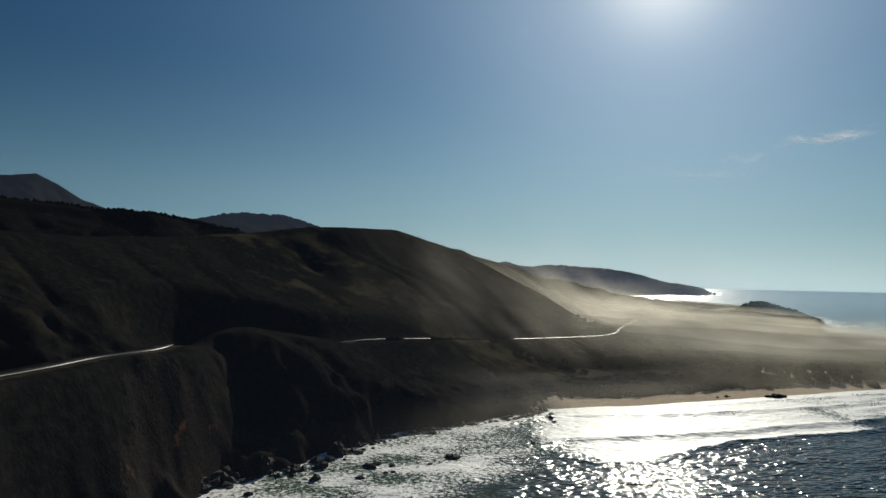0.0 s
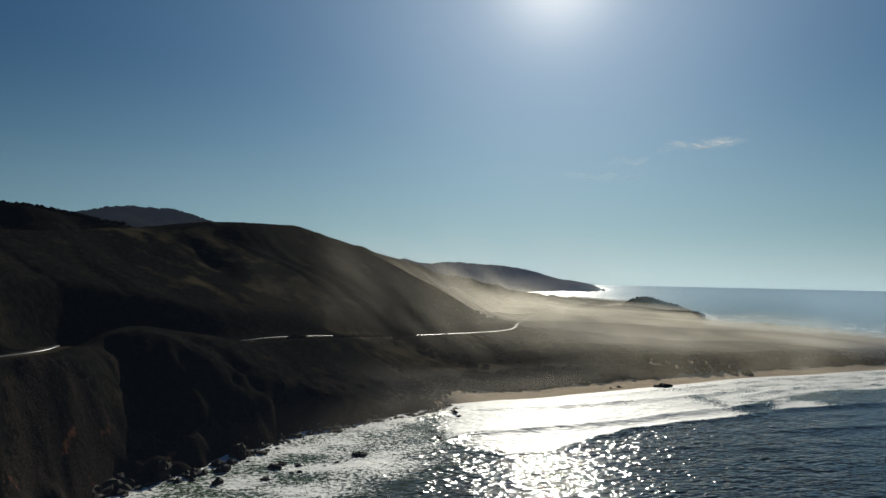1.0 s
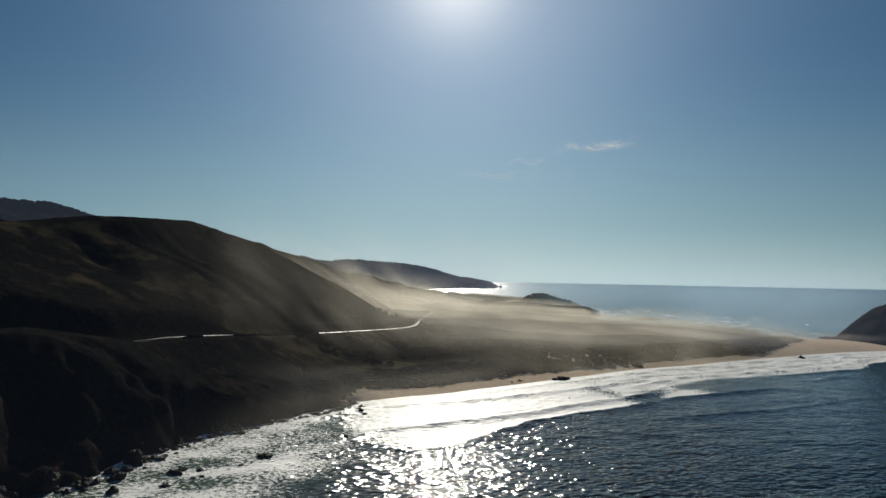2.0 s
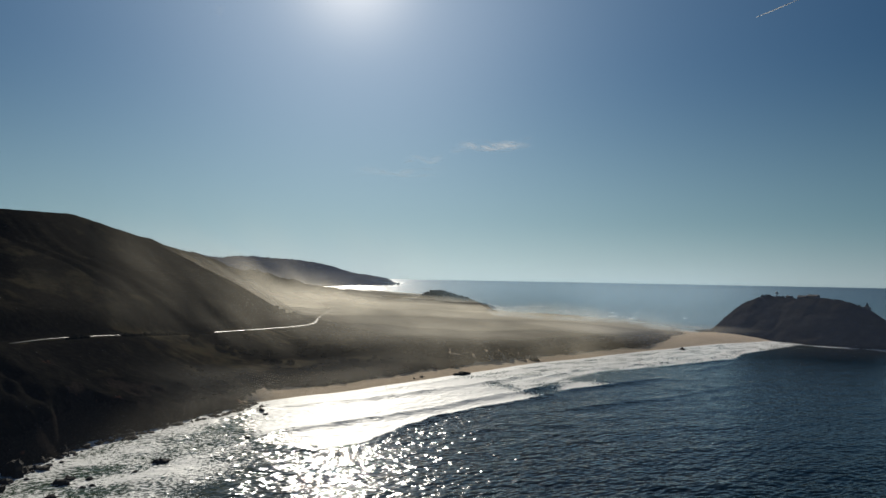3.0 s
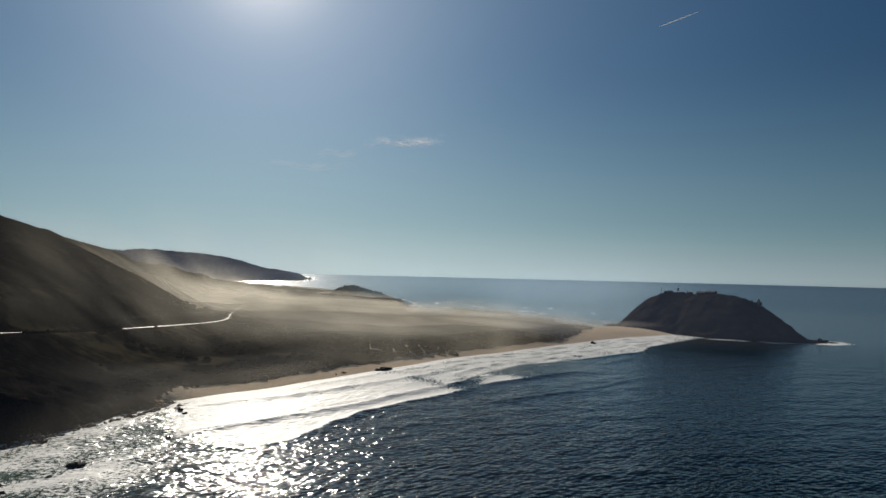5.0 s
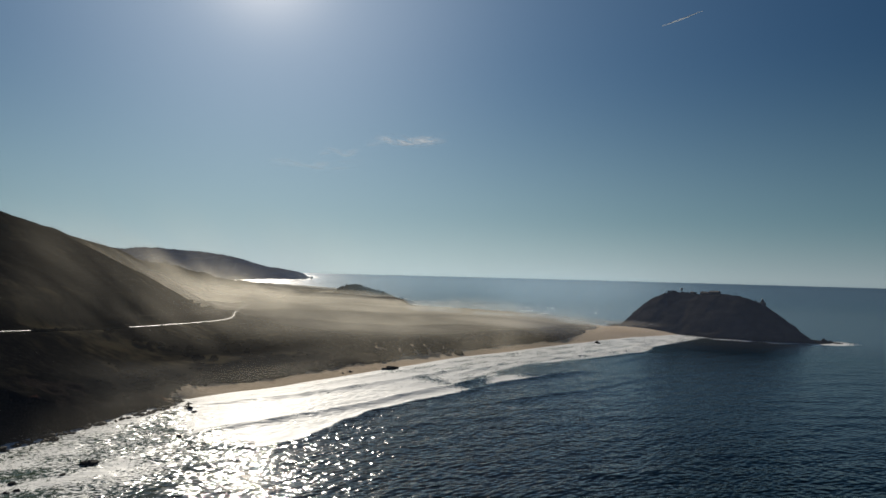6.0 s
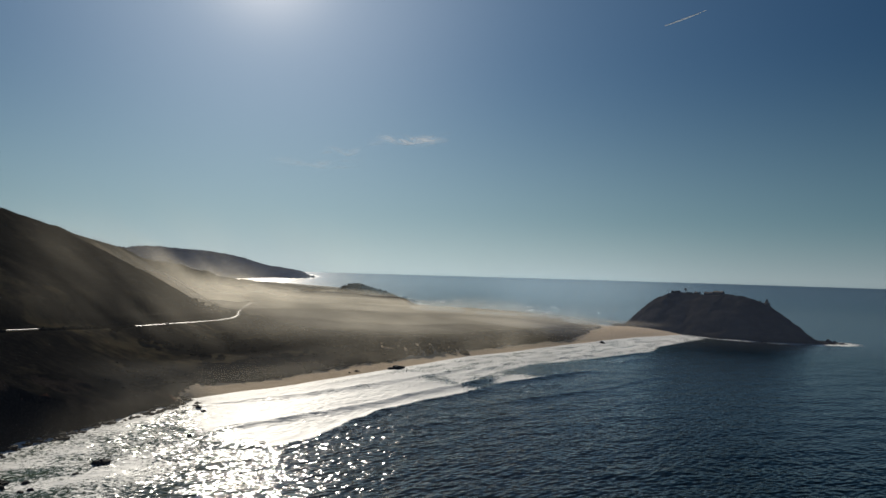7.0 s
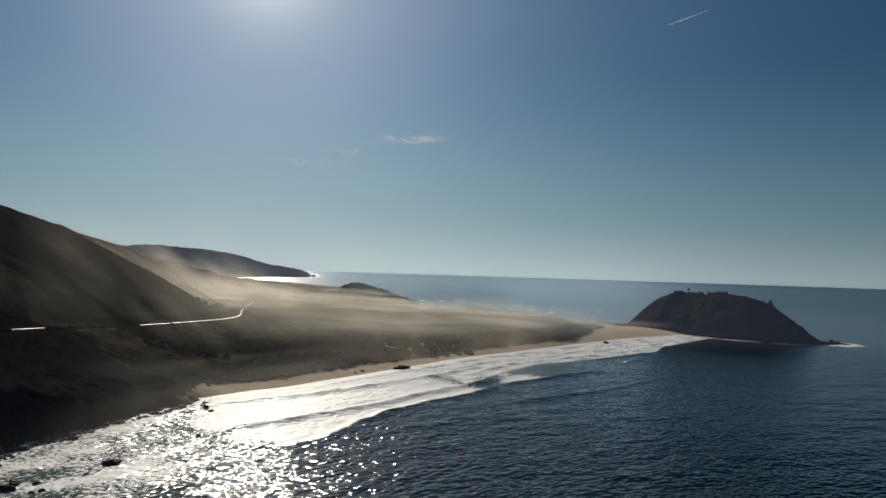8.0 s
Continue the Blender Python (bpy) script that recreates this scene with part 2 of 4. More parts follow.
# crests: x, y, height; then the fall per metre across the crest
CRESTS = (
    (0.55, 20, ((-420, -300, 60), (-260, 60, 70), (-185, 300, 78), (-150, 415, 78), (-116, 468, 82), (-104, 520, 77), (-54, 645, 56), (40, 762, 44), (120, 850, 30), (210, 940, 20))),
    (0.60, 45, ((-224, 898, 169), (-125, 1018, 192), (-57, 1101, 197), (-12, 1157, 200), (43, 1224, 186), (112, 1380, 176))),
    (0.60, 25, ((43, 1224, 184), (98, 1222, 143), (163, 1246, 105), (223, 1278, 73), (311, 1330, 42), (388, 1352, 22))),
    (0.85, 40, ((112, 1380, 176), (230, 1583, 159), (315, 1823, 152), (398, 2011, 130), (643, 2416, 109), (958, 2948, 66), (1180, 3250, 50))),
    (0.45, 50, ((-700, -300, 130), (-460, 100, 140), (-400, 400, 150), (-300, 660, 152), (-224, 898, 168))),
    (0.40, 60, ((-1700, 1300, 340), (-712, 1762, 272), (-605, 1748, 264), (-532, 1772, 253), (-380, 1800, 225), (-200, 1800, 205))),
    (0.42, 40, ((-2400, 1500, 420), (-1490, 2130, 415), (-1264, 2272, 420), (-1180, 2317, 436), (-1111, 2350, 399), (-1049, 2379, 357), (-961, 2416, 329), (-700, 2600, 280))),
    (0.42, 50, ((-1900, 3100, 380), (-948, 3161, 350), (-759, 3211, 397), (-539, 3256, 394), (-408, 3275, 356), (-230, 3292, 320), (200, 3500, 230), (500, 4000, 210))),
    (0.40, 60, ((500, 4000, 190), (759, 4500, 205), (1035, 4482, 218), (1283, 4417, 210), (1551, 4331, 171), (1716, 4268, 124), (1834, 4190, 72), (1880, 4130, 56))),
    (0.50, 30, ((600, 4710, 190), (644, 4706, 217), (690, 4699, 234), (739, 4692, 246), (785, 4685, 236), (880, 4667, 206))),
    (0.80, 14, ((1308, 2586, 16), (1332, 2573, 39), (1360, 2558, 51), (1387, 2543, 54), (1421, 2523, 47), (1452, 2505, 33), (1483, 2470, 26), (1520, 2420, 22), (1560, 2380, 16))),
)

# the coast road: x, y, height
ROAD = ((-196, 180, 77), (-176, 250, 76), (-166, 304, 75), (-160, 335, 75), (-155, 372, 75), (-140, 412, 75), (-142, 450, 74), (-170, 520, 64), (-150, 590, 58), (-98, 628, 57),
        (-55, 660, 57), (-22, 700, 57), (32, 776, 52), (145, 922, 40), (260, 1047, 33), (350, 1155, 28), (405, 1250, 26),
        (468, 1404, 26), (616, 1719, 27), (760, 2030, 28), (867, 2297, 29), (900, 2420, 27), (880, 2600, 30))


def to_chain(x, y, chain):
    """Distance from each place to a chain of points, and the chain's third value there."""
    best, value = np.full(x.shape, 1e9), np.zeros(x.shape)
    for a, b in zip(chain[:-1], chain[1:]):
        dx, dy = b[0] - a[0], b[1] - a[1]
        t = np.clip(((x - a[0]) * dx + (y - a[1]) * dy) / (dx * dx + dy * dy), 0, 1)
        d = np.hypot(x - a[0] - t * dx, y - a[1] - t * dy)
        near = d < best
        best = np.where(near, d, best)
        if len(a) > 2:
            value = np.where(near, a[2] + t * (b[2] - a[2]), value)
    return best, value


def smooth_chain(points, every):
    """A Catmull-Rom curve through the points, one corner about every so many metres."""
    p = np.array(points, float)
    p = np.vstack([2 * p[0] - p[1], p, 2 * p[-1] - p[-2]])
    out = []
    for a, b, c, d in zip(p[:-3], p[1:-2], p[2:-1], p[3:]):
        for t in np.arange(0, 1, every / max(np.linalg.norm(c - b), every)):
            out.append(0.5 * (2 * b + (c - a) * t + (2 * a - 5 * b + 4 * c - d) * t * t + (3 * b - a - 3 * c + d) * t ** 3))
    return np.array(out + [p[-2]])


def inland(x, y):
    """Metres inland from the shoreline; below 0 on the water."""
    d, _ = to_chain(x, y, np.vstack([COAST, COAST[:1]]))
    inside = np.zeros(x.shape, bool)
    for (ax, ay), (bx, by) in zip(COAST, np.roll(COAST, -1, 0)):
        if ay != by:
            inside ^= ((ay > y) != (by > y)) & (x < (bx - ax) * (y - ay) / (by - ay) + ax)
    return np.where(inside, d, -d)


ROAD_LINE = smooth_chain(ROAD, 6)


def land_height(x, y, rough=True):
    """Height of the ground, with the masks of sand, scrub and bare rock."""
    r = np.hypot(x, y)
    rise = lift(r)
    d = inland(x, y)
    cliff = 1 - step(90, 190, x + 0.15 * (y - 620))          # rocky shore gives way to the beach
    cliff = np.where(y > 1500, 0.35, cliff)
    d = d + (vnoise(x / 34, y / 34, 3) - 0.5) * 22 * cliff + (vnoise(x / 11, y / 11, 4) - 0.5) * 9 * cliff + (vnoise(x / 60, y / 60, 5) - 0.5) * 8 * (1 - cliff)
    bar = step(850, 1250, x) * step(1250, 1000, y)            # the sandbar
    width = 32 + 130 * bar
    # the shelf below the hills
    shelf = 10 + 0.036 * np.clip(d - 50, 0, 600) + 0.004 * np.clip(d - 650, 0, 4000)
    shelf = shelf + (42 * step(260, -60, x) + 30 * step(-20, -200, x)) * step(60, 260, d)
    shelf = shelf * (1 - 0.55 * bar) + rise + 22 * step(2500, 3200, y)
    h, near_crest = shelf, np.full(x.shape, 1e9)
    for fall, round_, chain in CRESTS:
        cd, cz = to_chain(x, y, chain)
        h = smax(h, cz - fall * (np.hypot(cd, round_) - round_), 14)
        near_crest = np.minimum(near_crest, cd)
    slope_zone = np.clip((h - shelf) / 60, 0, 1)
    if rough:
        wx, wy = x + 50 * (vnoise(x / 130, y / 130, 11) - 0.5), y + 50 * (vnoise(x / 130, y / 130, 12) - 0.5)
        below = step(10, 90, near_crest)
        gully = np.abs(2 * vnoise((0.63 * wx + 0.77 * wy) / 95, (0.77 * wx - 0.63 * wy) / 420, 21) - 1)
        fine = np.abs(2 * vnoise((0.63 * wx + 0.77 * wy) / 34, (0.77 * wx - 0.63 * wy) / 190, 22) - 1)
        h = h - below * slope_zone * np.minimum(0.08 * h, 15) * (1 - gully) ** 2 - below * slope_zone * 5 * (1 - fine) ** 2
        h = h + (fbm(x / 90, y / 90, 3, 31) - 0.5) * (2.5 + 2.5 * slope_zone * below)
        h = h + (fbm(x / 75, y / 75, 3, 37) - 0.5) * 16 * step(1500, 2200, r) * slope_zone
    # shore profiles: beach with a bluff behind it, or cliffs
    beach = np.where(d < 0, 0.06 * d, 0.085 * np.minimum(d, width) + 0.62 * np.maximum(d - width, 0))
    crag = np.where(d < 0, 0.5 * d, 1.15 * np.minimum(d, 26) + 0.85 * np.maximum(d - 26, 0))
    shore = beach * (1 - cliff) + crag * cliff + rise
    if rough:
        shore = shore + cliff * step(4, 30, d) * (fbm(x / 38, y / 38, 4, 33) - 0.5) * 26
    h = smin(h, shore, 3 + 5 * cliff)
    h = np.maximum(h, rise - 14)
    # spurs and ravines that run down to the near cliffs
    if rough:
        spur = np.abs(2 * vnoise(x / 160 + 2, (y + 0.35 * x) / 60, 23) - 1)
        h = h - 32 * (1 - spur) ** 1.3 * step(40, -40, x) * step(480, 400, y) * step(6, 34, d) * (r > 60)
    # cut and fill for the road
    rd, rz = to_chain(x, y, ROAD_LINE)
    h = h + (rz - h) * step(46, 12, rd)
    sand = step(width + 3, width - 6, d + 10 * (vnoise(x / 16, y / 16, 6) - 0.5)) * (1 - cliff) * step(9, 6, h - rise) * (y < 1400)
    rock = np.maximum(cliff * step(30, 8, d), 0.9 * cliff * step(0.66, 0.74, fbm(x / 30, y / 30, 3, 43)) * step(80, 50, d)) * (y < 1500)
    # last term forces that shaded scrub tone over the near cliffs and hillside
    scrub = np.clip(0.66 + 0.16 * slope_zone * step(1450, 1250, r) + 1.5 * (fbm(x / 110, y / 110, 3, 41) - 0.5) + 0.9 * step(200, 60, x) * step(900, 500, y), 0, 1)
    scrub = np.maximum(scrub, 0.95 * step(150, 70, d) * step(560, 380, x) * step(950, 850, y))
    # far crests set to scrub too, darkening slopes the sun would brighten
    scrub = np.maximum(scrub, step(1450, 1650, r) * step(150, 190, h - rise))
    scrub = np.where(rd < 8, 0.3, scrub)
    if rough:
        lumps = np.maximum(vnoise(x / 7, y / 7, 51), vnoise(x / 4.5 + 9, y / 4.5, 52) * 0.9) ** 2
        big = vnoise(x / 18, y / 18, 53) ** 3
        h = h + (1.0 + 1.4 * step(250, 450, x)) * (lumps + 0.6 * big) * scrub * (1 - sand) * (1 - rock) * step(10, 60, rd) * step(5, 30, d)
        h = h + rock * step(-5, 8, d) * (fbm(x / 9, y / 9, 3, 55) - 0.5) * 7
    return h, sand, scrub, rock, d, rd


RINGS = [1, 8, 25, 45] + list(60 * 1.006 ** np.arange(0, 736))
x, y, faces = polar(RINGS, 0.25)
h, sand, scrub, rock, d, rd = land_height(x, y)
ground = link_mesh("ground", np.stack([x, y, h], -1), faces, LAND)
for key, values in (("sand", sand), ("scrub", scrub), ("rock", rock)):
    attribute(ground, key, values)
tagged(ground, "dark scrub and grass covered coastal hills above a sandy beach", "ground", kind="structure")


# the island's crest: x, y, height
ISLE = ((1322, 1096, 3), (1325, 1056, 47), (1330, 1025, 69), (1338, 992, 84), (1350, 958, 86), (1343, 908, 83), (1342, 852, 87), (1335, 790, 80), (1335, 756, 67), (1335, 714, 41), (1345, 686, 19), (1357, 668, 2))


# ---------------------------------------------------------------- the sea
def sea_height(x, y):
    r = np.hypot(x, y)
    out = -inland(x, y)                                     # metres off the shore
    calm = step(2600, 1200, r)
    z = np.zeros(x.shape)
    # wind chop and swell that runs in to the beach
    for k, (length, turn, high) in enumerate(((62, 0.2, 0.30), (41, -0.35, 0.20), (27, 0.5, 0.15), (19, -0.1, 0.12), (13, 0.8, 0.09), (9.5, -0.6, 0.06))):
        a = 1.25 + turn
        phase = (x * math.cos(a) + y * math.sin(a)) * 2 * math.pi / length + 5 * vnoise(x / (length * 3), y / (length * 3), 60 + k)
        z = z + high * np.sin(phase) * (0.4 + 1.2 * vnoise(x / 90, y / 90, 70 + k))
    z = (0.9 - 0.35 * step(250, 520, x)) * z * calm * step(0, 90, out)
    foam = np.zeros(x.shape)
    wob = 12 * (fbm(x / 55, y / 55, 3, 81) - 0.5)
    streaks = fbm((x + 0.5 * y) / 26 + wob * 0.05, (y - 0.32 * x) / 9, 3, 82)       # foam drawn out along the beach
    bay = step(-40, 10, x) * step(1400, 1280, x) * step(1100, 1000, y)
    inner = 18 + wob * 0.5
    # three bores that run in behind one another, and how far off the shore each stands along the beach
    first = np.interp(x, (40, 123, 209, 274, 335, 450), (10, 18, 46, 52, 58, 64)) + wob * 0.5
    second = np.interp(x, (95, 131, 171, 214, 288, 400), (86, 84, 105, 126, 123, 126)) + wob * 0.5
    outer = np.interp(x, (95, 111, 136, 176, 235, 260, 320, 395), (98, 105, 143, 157, 160, 150, 149, 157)) + wob * 0.6
    curl = 150 + 0.19 * (x - 439) + wob * 0.3
    swell_ = np.interp(x, (327, 445, 513, 640), (195, 223, 246, 262))
    belt = np.interp(x, (390, 430, 560, 650, 760, 860, 960, 1070, 1250), (140, 120, 108, 116, 128, 146, 118, 112, 60)) + wob
    # line, height, ends along the beach, length of the white water behind it, how white
    for line, high, x0, x1, trail, strong in ((inner, 0.5, 60, 1250, 26, 0.75), (first, 1.3, 70, 430, 60, 1.0), (second, 1.9, 115, 390, 80, 1.0), (outer, 1.1, 140, 385, 90, 1.0), (curl, 1.5, 455, 510, 70, 1.0), (belt, 1.2, 700, 960, 26, 0.72), (168 + wob * 0.2, 1.3, 715, 718, 9, 0.9), (swell_, 0.8, 380, 560, 1, 0.0), (belt - 34, 0.8, 430, 980, 22, 0.8)):
        off = out - line
        along = step(x0 - 30, x0 + 20, x) * step(x1 + 40, x1 - 20, x) * bay
        swell = step(x0 - 60, x0 + 60, x) * step(x1 + 160, x1 + 20, x) * bay
        z = z + 1.5 * swell * high * np.where(off > 0, np.exp(-(off / 6.0) ** 2), np.exp(-(off / 3.5) ** 2))
        back = np.clip(-off / trail, 0, 1)
        torn = 1 - step(0.05, 0.4, back) * step(390, 470, x) * 0.62 * step(0.35, 0.62, streaks)
        foam = np.maximum(foam, strong * along * step(3.5, -0.5, off) * (1 - back) ** 0.5 * torn)
    # churned white water from the shore out to the last bore, torn into streaks farther along the beach
    foam = np.maximum(foam, step(2, -4, out - outer) * step(95, 150, x + wob) * step(440, 375, x) * (0.60 + 0.38 * streaks) * bay)
    foam = np.maximum(foam, (0.33 + 0.64 * streaks) * step(6, -12, out - belt) * bay * step(380, 430, x) * step(1330, 1200, x + 0.6 * (900 - y)))
    # a slick of grey water that the last bore has not reached
    foam = foam * (1 - 0.85 * step(1.25, 0.6, ((x - 114) / 27) ** 2 + ((y - 466) / 16) ** 2 + 0.05 * wob))
    foam = np.maximum(foam, 0.85 * step(16, 4, out + wob) * bay * step(100, 160, x))
    cove = step(165, 85, out + wob * 2) * step(180, 60, x) * step(250, 380, y)
    foam = np.maximum(foam, cove * (0.24 + 0.66 * fbm(x / 30, y / 22, 4, 85)) + 0.22 * step(12, 2, out) * step(180, 60, x) * (y < 900))
    # white water round the island's seaward foot
    foot, top = to_chain(x, y, ISLE)
    foot = foot - 0.93 * (45 + 0.95 * top)
    isle = 0.80 * step(46, 6, foot) * step(1420, 1330, x + 0.4 * (y - 700)) + 0.75 * step(75, 10, np.hypot(x - 1362, y - 640))
    foam = np.maximum(foam, np.minimum(isle, 0.85) * (0.45 + vnoise(x / 17, y / 17, 88) * 0.75))
    # surf on the open coast
    open_side = step(120, 10, out + wob * 3) * ((y > 1100) & (x > 1000)) * (0.45 + 0.35 * vnoise(x / 40, y / 40, 89))
    foam = np.maximum(foam, open_side * 0.9)
    # a few whitecaps over the reefs off the open coast
    caps = step(0.66, 0.74, fbm((x + 0.4 * y) / 75, (y - 0.4 * x) / 22, 3, 87)) * step(1150, 1300, x) * step(2000, 1700, x) * step(1350, 1500, y) * step(2600, 2200, y)
    foam = np.maximum(foam, 0.58 * caps)
    shallow = np.maximum(0.04 * step(600, 150, out), step(190, 20, out) * 0.8) * (1 - 0.65 * step(850, 1050, x)) * step(1400, 1100, y)
    return z + lift(r), foam, shallow, out


RINGS = [1, 20, 60, 110] + list(150 * 1.005 ** np.arange(0, 440)) + list(1350 * 1.01 ** np.arange(0, 130))
x, y, faces = polar(RINGS, 0.25)
h, foam, shallow, out = sea_height(x, y)
keep = (out[faces] > -45).any(1)
used, faces = np.unique(faces[keep], return_inverse=True)
sea = link_mesh("sea", np.stack([x, y, h], -1)[used], faces.reshape(-1, 4), WATER)
attribute(sea, "foam", foam[used])
attribute(sea, "shallow", shallow[used])
# 0 where the water is choppy, 1 where it lies smooth: far out, and in the lee of the sandbar
rest = step(800, 1900, np.hypot(x, y)) * (0.55 + 0.8 * fbm((x + 0.5 * y) / 620, (y - 0.5 * x) / 110, 3, 86))
attribute(sea, "open", np.maximum(rest, 0.55 * step(260, 520, x))[used])
tagged(sea, "deep blue sea with white breakers rolling in to the beach", "sea", kind="structure")


# ---------------------------------------------------------------- the road
def road_ribbon():
    line = ROAD_LINE
    way = np.gradient(line[:, :2], axis=0)
    way /= np.linalg.norm(way, axis=1)[:, None]
    side = np.stack([way[:, 1], -way[:, 0]], -1)
    cross = ((-4.6, -0.5), (-4.3, 0.10), (0, 0.22), (4.3, 0.10), (4.6, -0.5))
    wide = (0.36 + 0.42 * step(650, 1000, line[:, 1]))[:, None]
    verts = np.concatenate([np.column_stack([line[:, :2] + side * o * wide, line[:, 2] + 0.7 + up]) for o, up in cross])
    n = len(line)
    i = np.arange(n - 1)
    faces = np.concatenate([np.stack([k * n + i, k * n + i + 1, (k + 1) * n + i + 1, (k + 1) * n + i], -1) for k in range(4)])
    return link_mesh("road", verts, faces, ASPHALT)


tagged(road_ribbon(), "pale two-lane asphalt coast road along the foot of the hills", "road", kind="structure")


# ---------------------------------------------------------------- the island rock


def isle_height(x, y):
    cd, cz = to_chain(x, y, ISLE)
    reach = 45 + 0.95 * cz
    z = cz * (1 - np.clip(cd / reach, 0, 2) ** 1.3) - 0.05 * np.maximum(cd - reach, 0)
    low = np.clip((cz - z) / 30, 0, 1)
    z = z - low * (6 * (1 - np.abs(2 * vnoise(x / 55, y / 55, 91) - 1)) ** 2 + 3 * vnoise(x / 21, y / 21, 92)) + (fbm(x / 17, y / 17, 3, 93) - 0.5) * 4 * np.clip(z / 10, 0.3, 1)
    return z + (vnoise(x / 8, y / 8, 94) - 0.5) * 2


gx, gy = np.meshgrid(np.arange(1170, 1620, 4.0), np.arange(560, 1240, 4.0))
x, y = gx.ravel(), gy.ravel()
h = isle_height(x, y)
faces = grid_faces(*gx.shape, False)
faces = faces[(h[faces] > -6).any(1)]
used, faces = np.unique(faces, return_inverse=True)
isle = link_mesh("rock_island", np.stack([x, y, h], -1)[used], faces.reshape(-1, 4), ISLAND)
tagged(isle, "steep dark rock island joined to the shore by sand", "island", kind="structure")


# ---------------------------------------------------------------- rocks in the surf
def knobbly(radius, squash, seed, detail=3, rough=0.45):
    bm = bmesh.new()
    bmesh.ops.create_icosphere(bm, subdivisions=detail, radius=1.0)
    for v in bm.verts:
        p = v.co * 1.3 + Vector((seed * 3.1, seed * 1.7, 0))
        k = 1 + rough * noise.fractal(p, 0.9, 2.0, 4) + 0.25 * (noise.cell(p * 1.4) - 0.5)
        v.co = Vector((v.co.x * radius * k, v.co.y * radius * 0.72 * k, max(v.co.z, -0.5) * squash * k))
    return bm


# x, y, width, height
SEA_ROCKS = ((-112, 398, 36, 17), (-97, 410, 17, 11), (-76, 430, 16, 13), (-62, 431, 9, 6), (-55, 436, 6, 4), (-45, 440, 11, 6), (-45, 415, 8, 5), (-78, 388, 7, 4), (-37, 474, 17, 12),
             (-14, 443, 10, 4), (-10, 450, 8, 3.5), (0, 446, 6, 2.5), (-19, 418, 8, 3), (-4, 430, 5, 2), (1, 431, 4, 2), (40, 466, 11, 4.5), (24, 450, 5, 1.6), (103, 506, 6, 3.5),
             (135, 596, 10, 5), (128, 602, 7, 4), (139, 608, 8, 4), (136, 582, 6, 3), (145, 611, 5, 2.5), (122, 607, 6, 3), (28, 538, 8, 3), (12, 556, 14, 6), (4, 546, 9, 5), (-12, 516, 9, 6), (-24, 497, 8, 5),
             (410, 720, 22, 4.2), (352, 714, 9, 2.5), (340, 709, 6, 2), (906, 825, 12, 3.5), (1386, 648, 10, 4), (1372, 655, 16, 7))
for k, (px, py, wide, high) in enumerate(SEA_ROCKS):
    ob = part("sea_rock", knobbly(wide / 2, high * (0.7 if px < 150 else 1), k + 1, 3 if wide > 7 else 2), ROCK, smooth=False)
    ob.matrix_world = pose(px, py, -0.3, 0, 0, 37 * k % 180 if wide < 20 else 10)
    where = "in white surf off the cliffs" if px < 150 else ("at the edge of the sandy beach" if px < 1200 else "at the foot of the island")
    size = "large jagged" if wide > 14 else ("jagged" if wide > 7 else "small low")
    tagged(ob, size + " dark rock " + where, "rock", "rocks along the shore")
for px, py, pz, wide, high in ((1925, 4060, 48, 26, 24), (1890, 4050, 47, 40, 13)):
    ob = part("sea_stack", knobbly(wide / 2, high, px % 17, 2), ROCK)
    ob.matrix_world = pose(px, py, pz)
    tagged(ob, "dark pointed sea stack off the far headland", "rock", "rocks off the headland")


# ---------------------------------------------------------------- scrub and trees
LEAF = mottled("dull_green_leaves", (0.019, 0.019, 0.014), (0.036, 0.032, 0.023), 0.6, 0.9, 0.6, 0.4, gloss=0.0)
BARK = mottled("grey_bark", (0.10, 0.08, 0.06), (0.15, 0.12, 0.10), 2.0, 0.9)
rng = np.random.default_rng(7)


def blob(detail):
    bm = bmesh.new()
    bmesh.ops.create_icosphere(bm, subdivisions=detail, radius=1.0)
    bm.verts.ensure_lookup_table()
    v = np.array([w.co[:] for w in bm.verts])
    f = np.array([[w.index for w in g.verts] for g in bm.faces])
    bm.free()
    return v, f


def scatter(name, px, py, pz, size, tall, mat, detail=1, smooth=False):
    """Many uneven clumps in one mesh."""
    bv, bf = blob(detail)
    n = len(px)
    wave = 1 + 0.5 * (rng.random((n, len(bv))) - 0.5)
    spin = rng.random(n) * 6.28
    cx, sx = np.cos(spin)[:, None], np.sin(spin)[:, None]
    wide = 0.7 + 0.6 * rng.random(n)
    vx, vy = bv[:, 0] * wave * (size * wide)[:, None], bv[:, 1] * wave * size[:, None]
    vz = (bv[:, 2] * 0.75 + 0.25) * wave * tall[:, None]
    verts = np.stack([px[:, None] + vx * cx - vy * sx, py[:, None] + vx * sx + vy * cx, pz[:, None] + vz], -1).reshape(-1, 3)
    faces = (bf[None] + (np.arange(n) * len(bv))[:, None, None]).reshape(-1, 3)
    return link_mesh(name, verts, faces, mat, smooth=smooth)


px, py = rng.uniform(-420, 1250, 80000), rng.uniform(150, 1500, 80000)
ph, psand, pscrub, prock, pd, prd = land_height(px, py)
near = np.hypot(px, py)
chance = step(0.35, 0.8, pscrub) * (psand < 0.2) * (pd > 12) * (prd > np.where(py > 880, 45, 9)) * (ph < 58) * step(60, 170, px)
chance = chance * (0.10 + 0.9 * step(0.45, 0.62, fbm(px / 45, py / 45, 3, 61))) * step(1900, 1200, near) * (0.5 + 1.2 * step(120, 40, pd)) * (1 + step(300, 450, px))
ok = rng.random(len(px)) < chance * 0.5
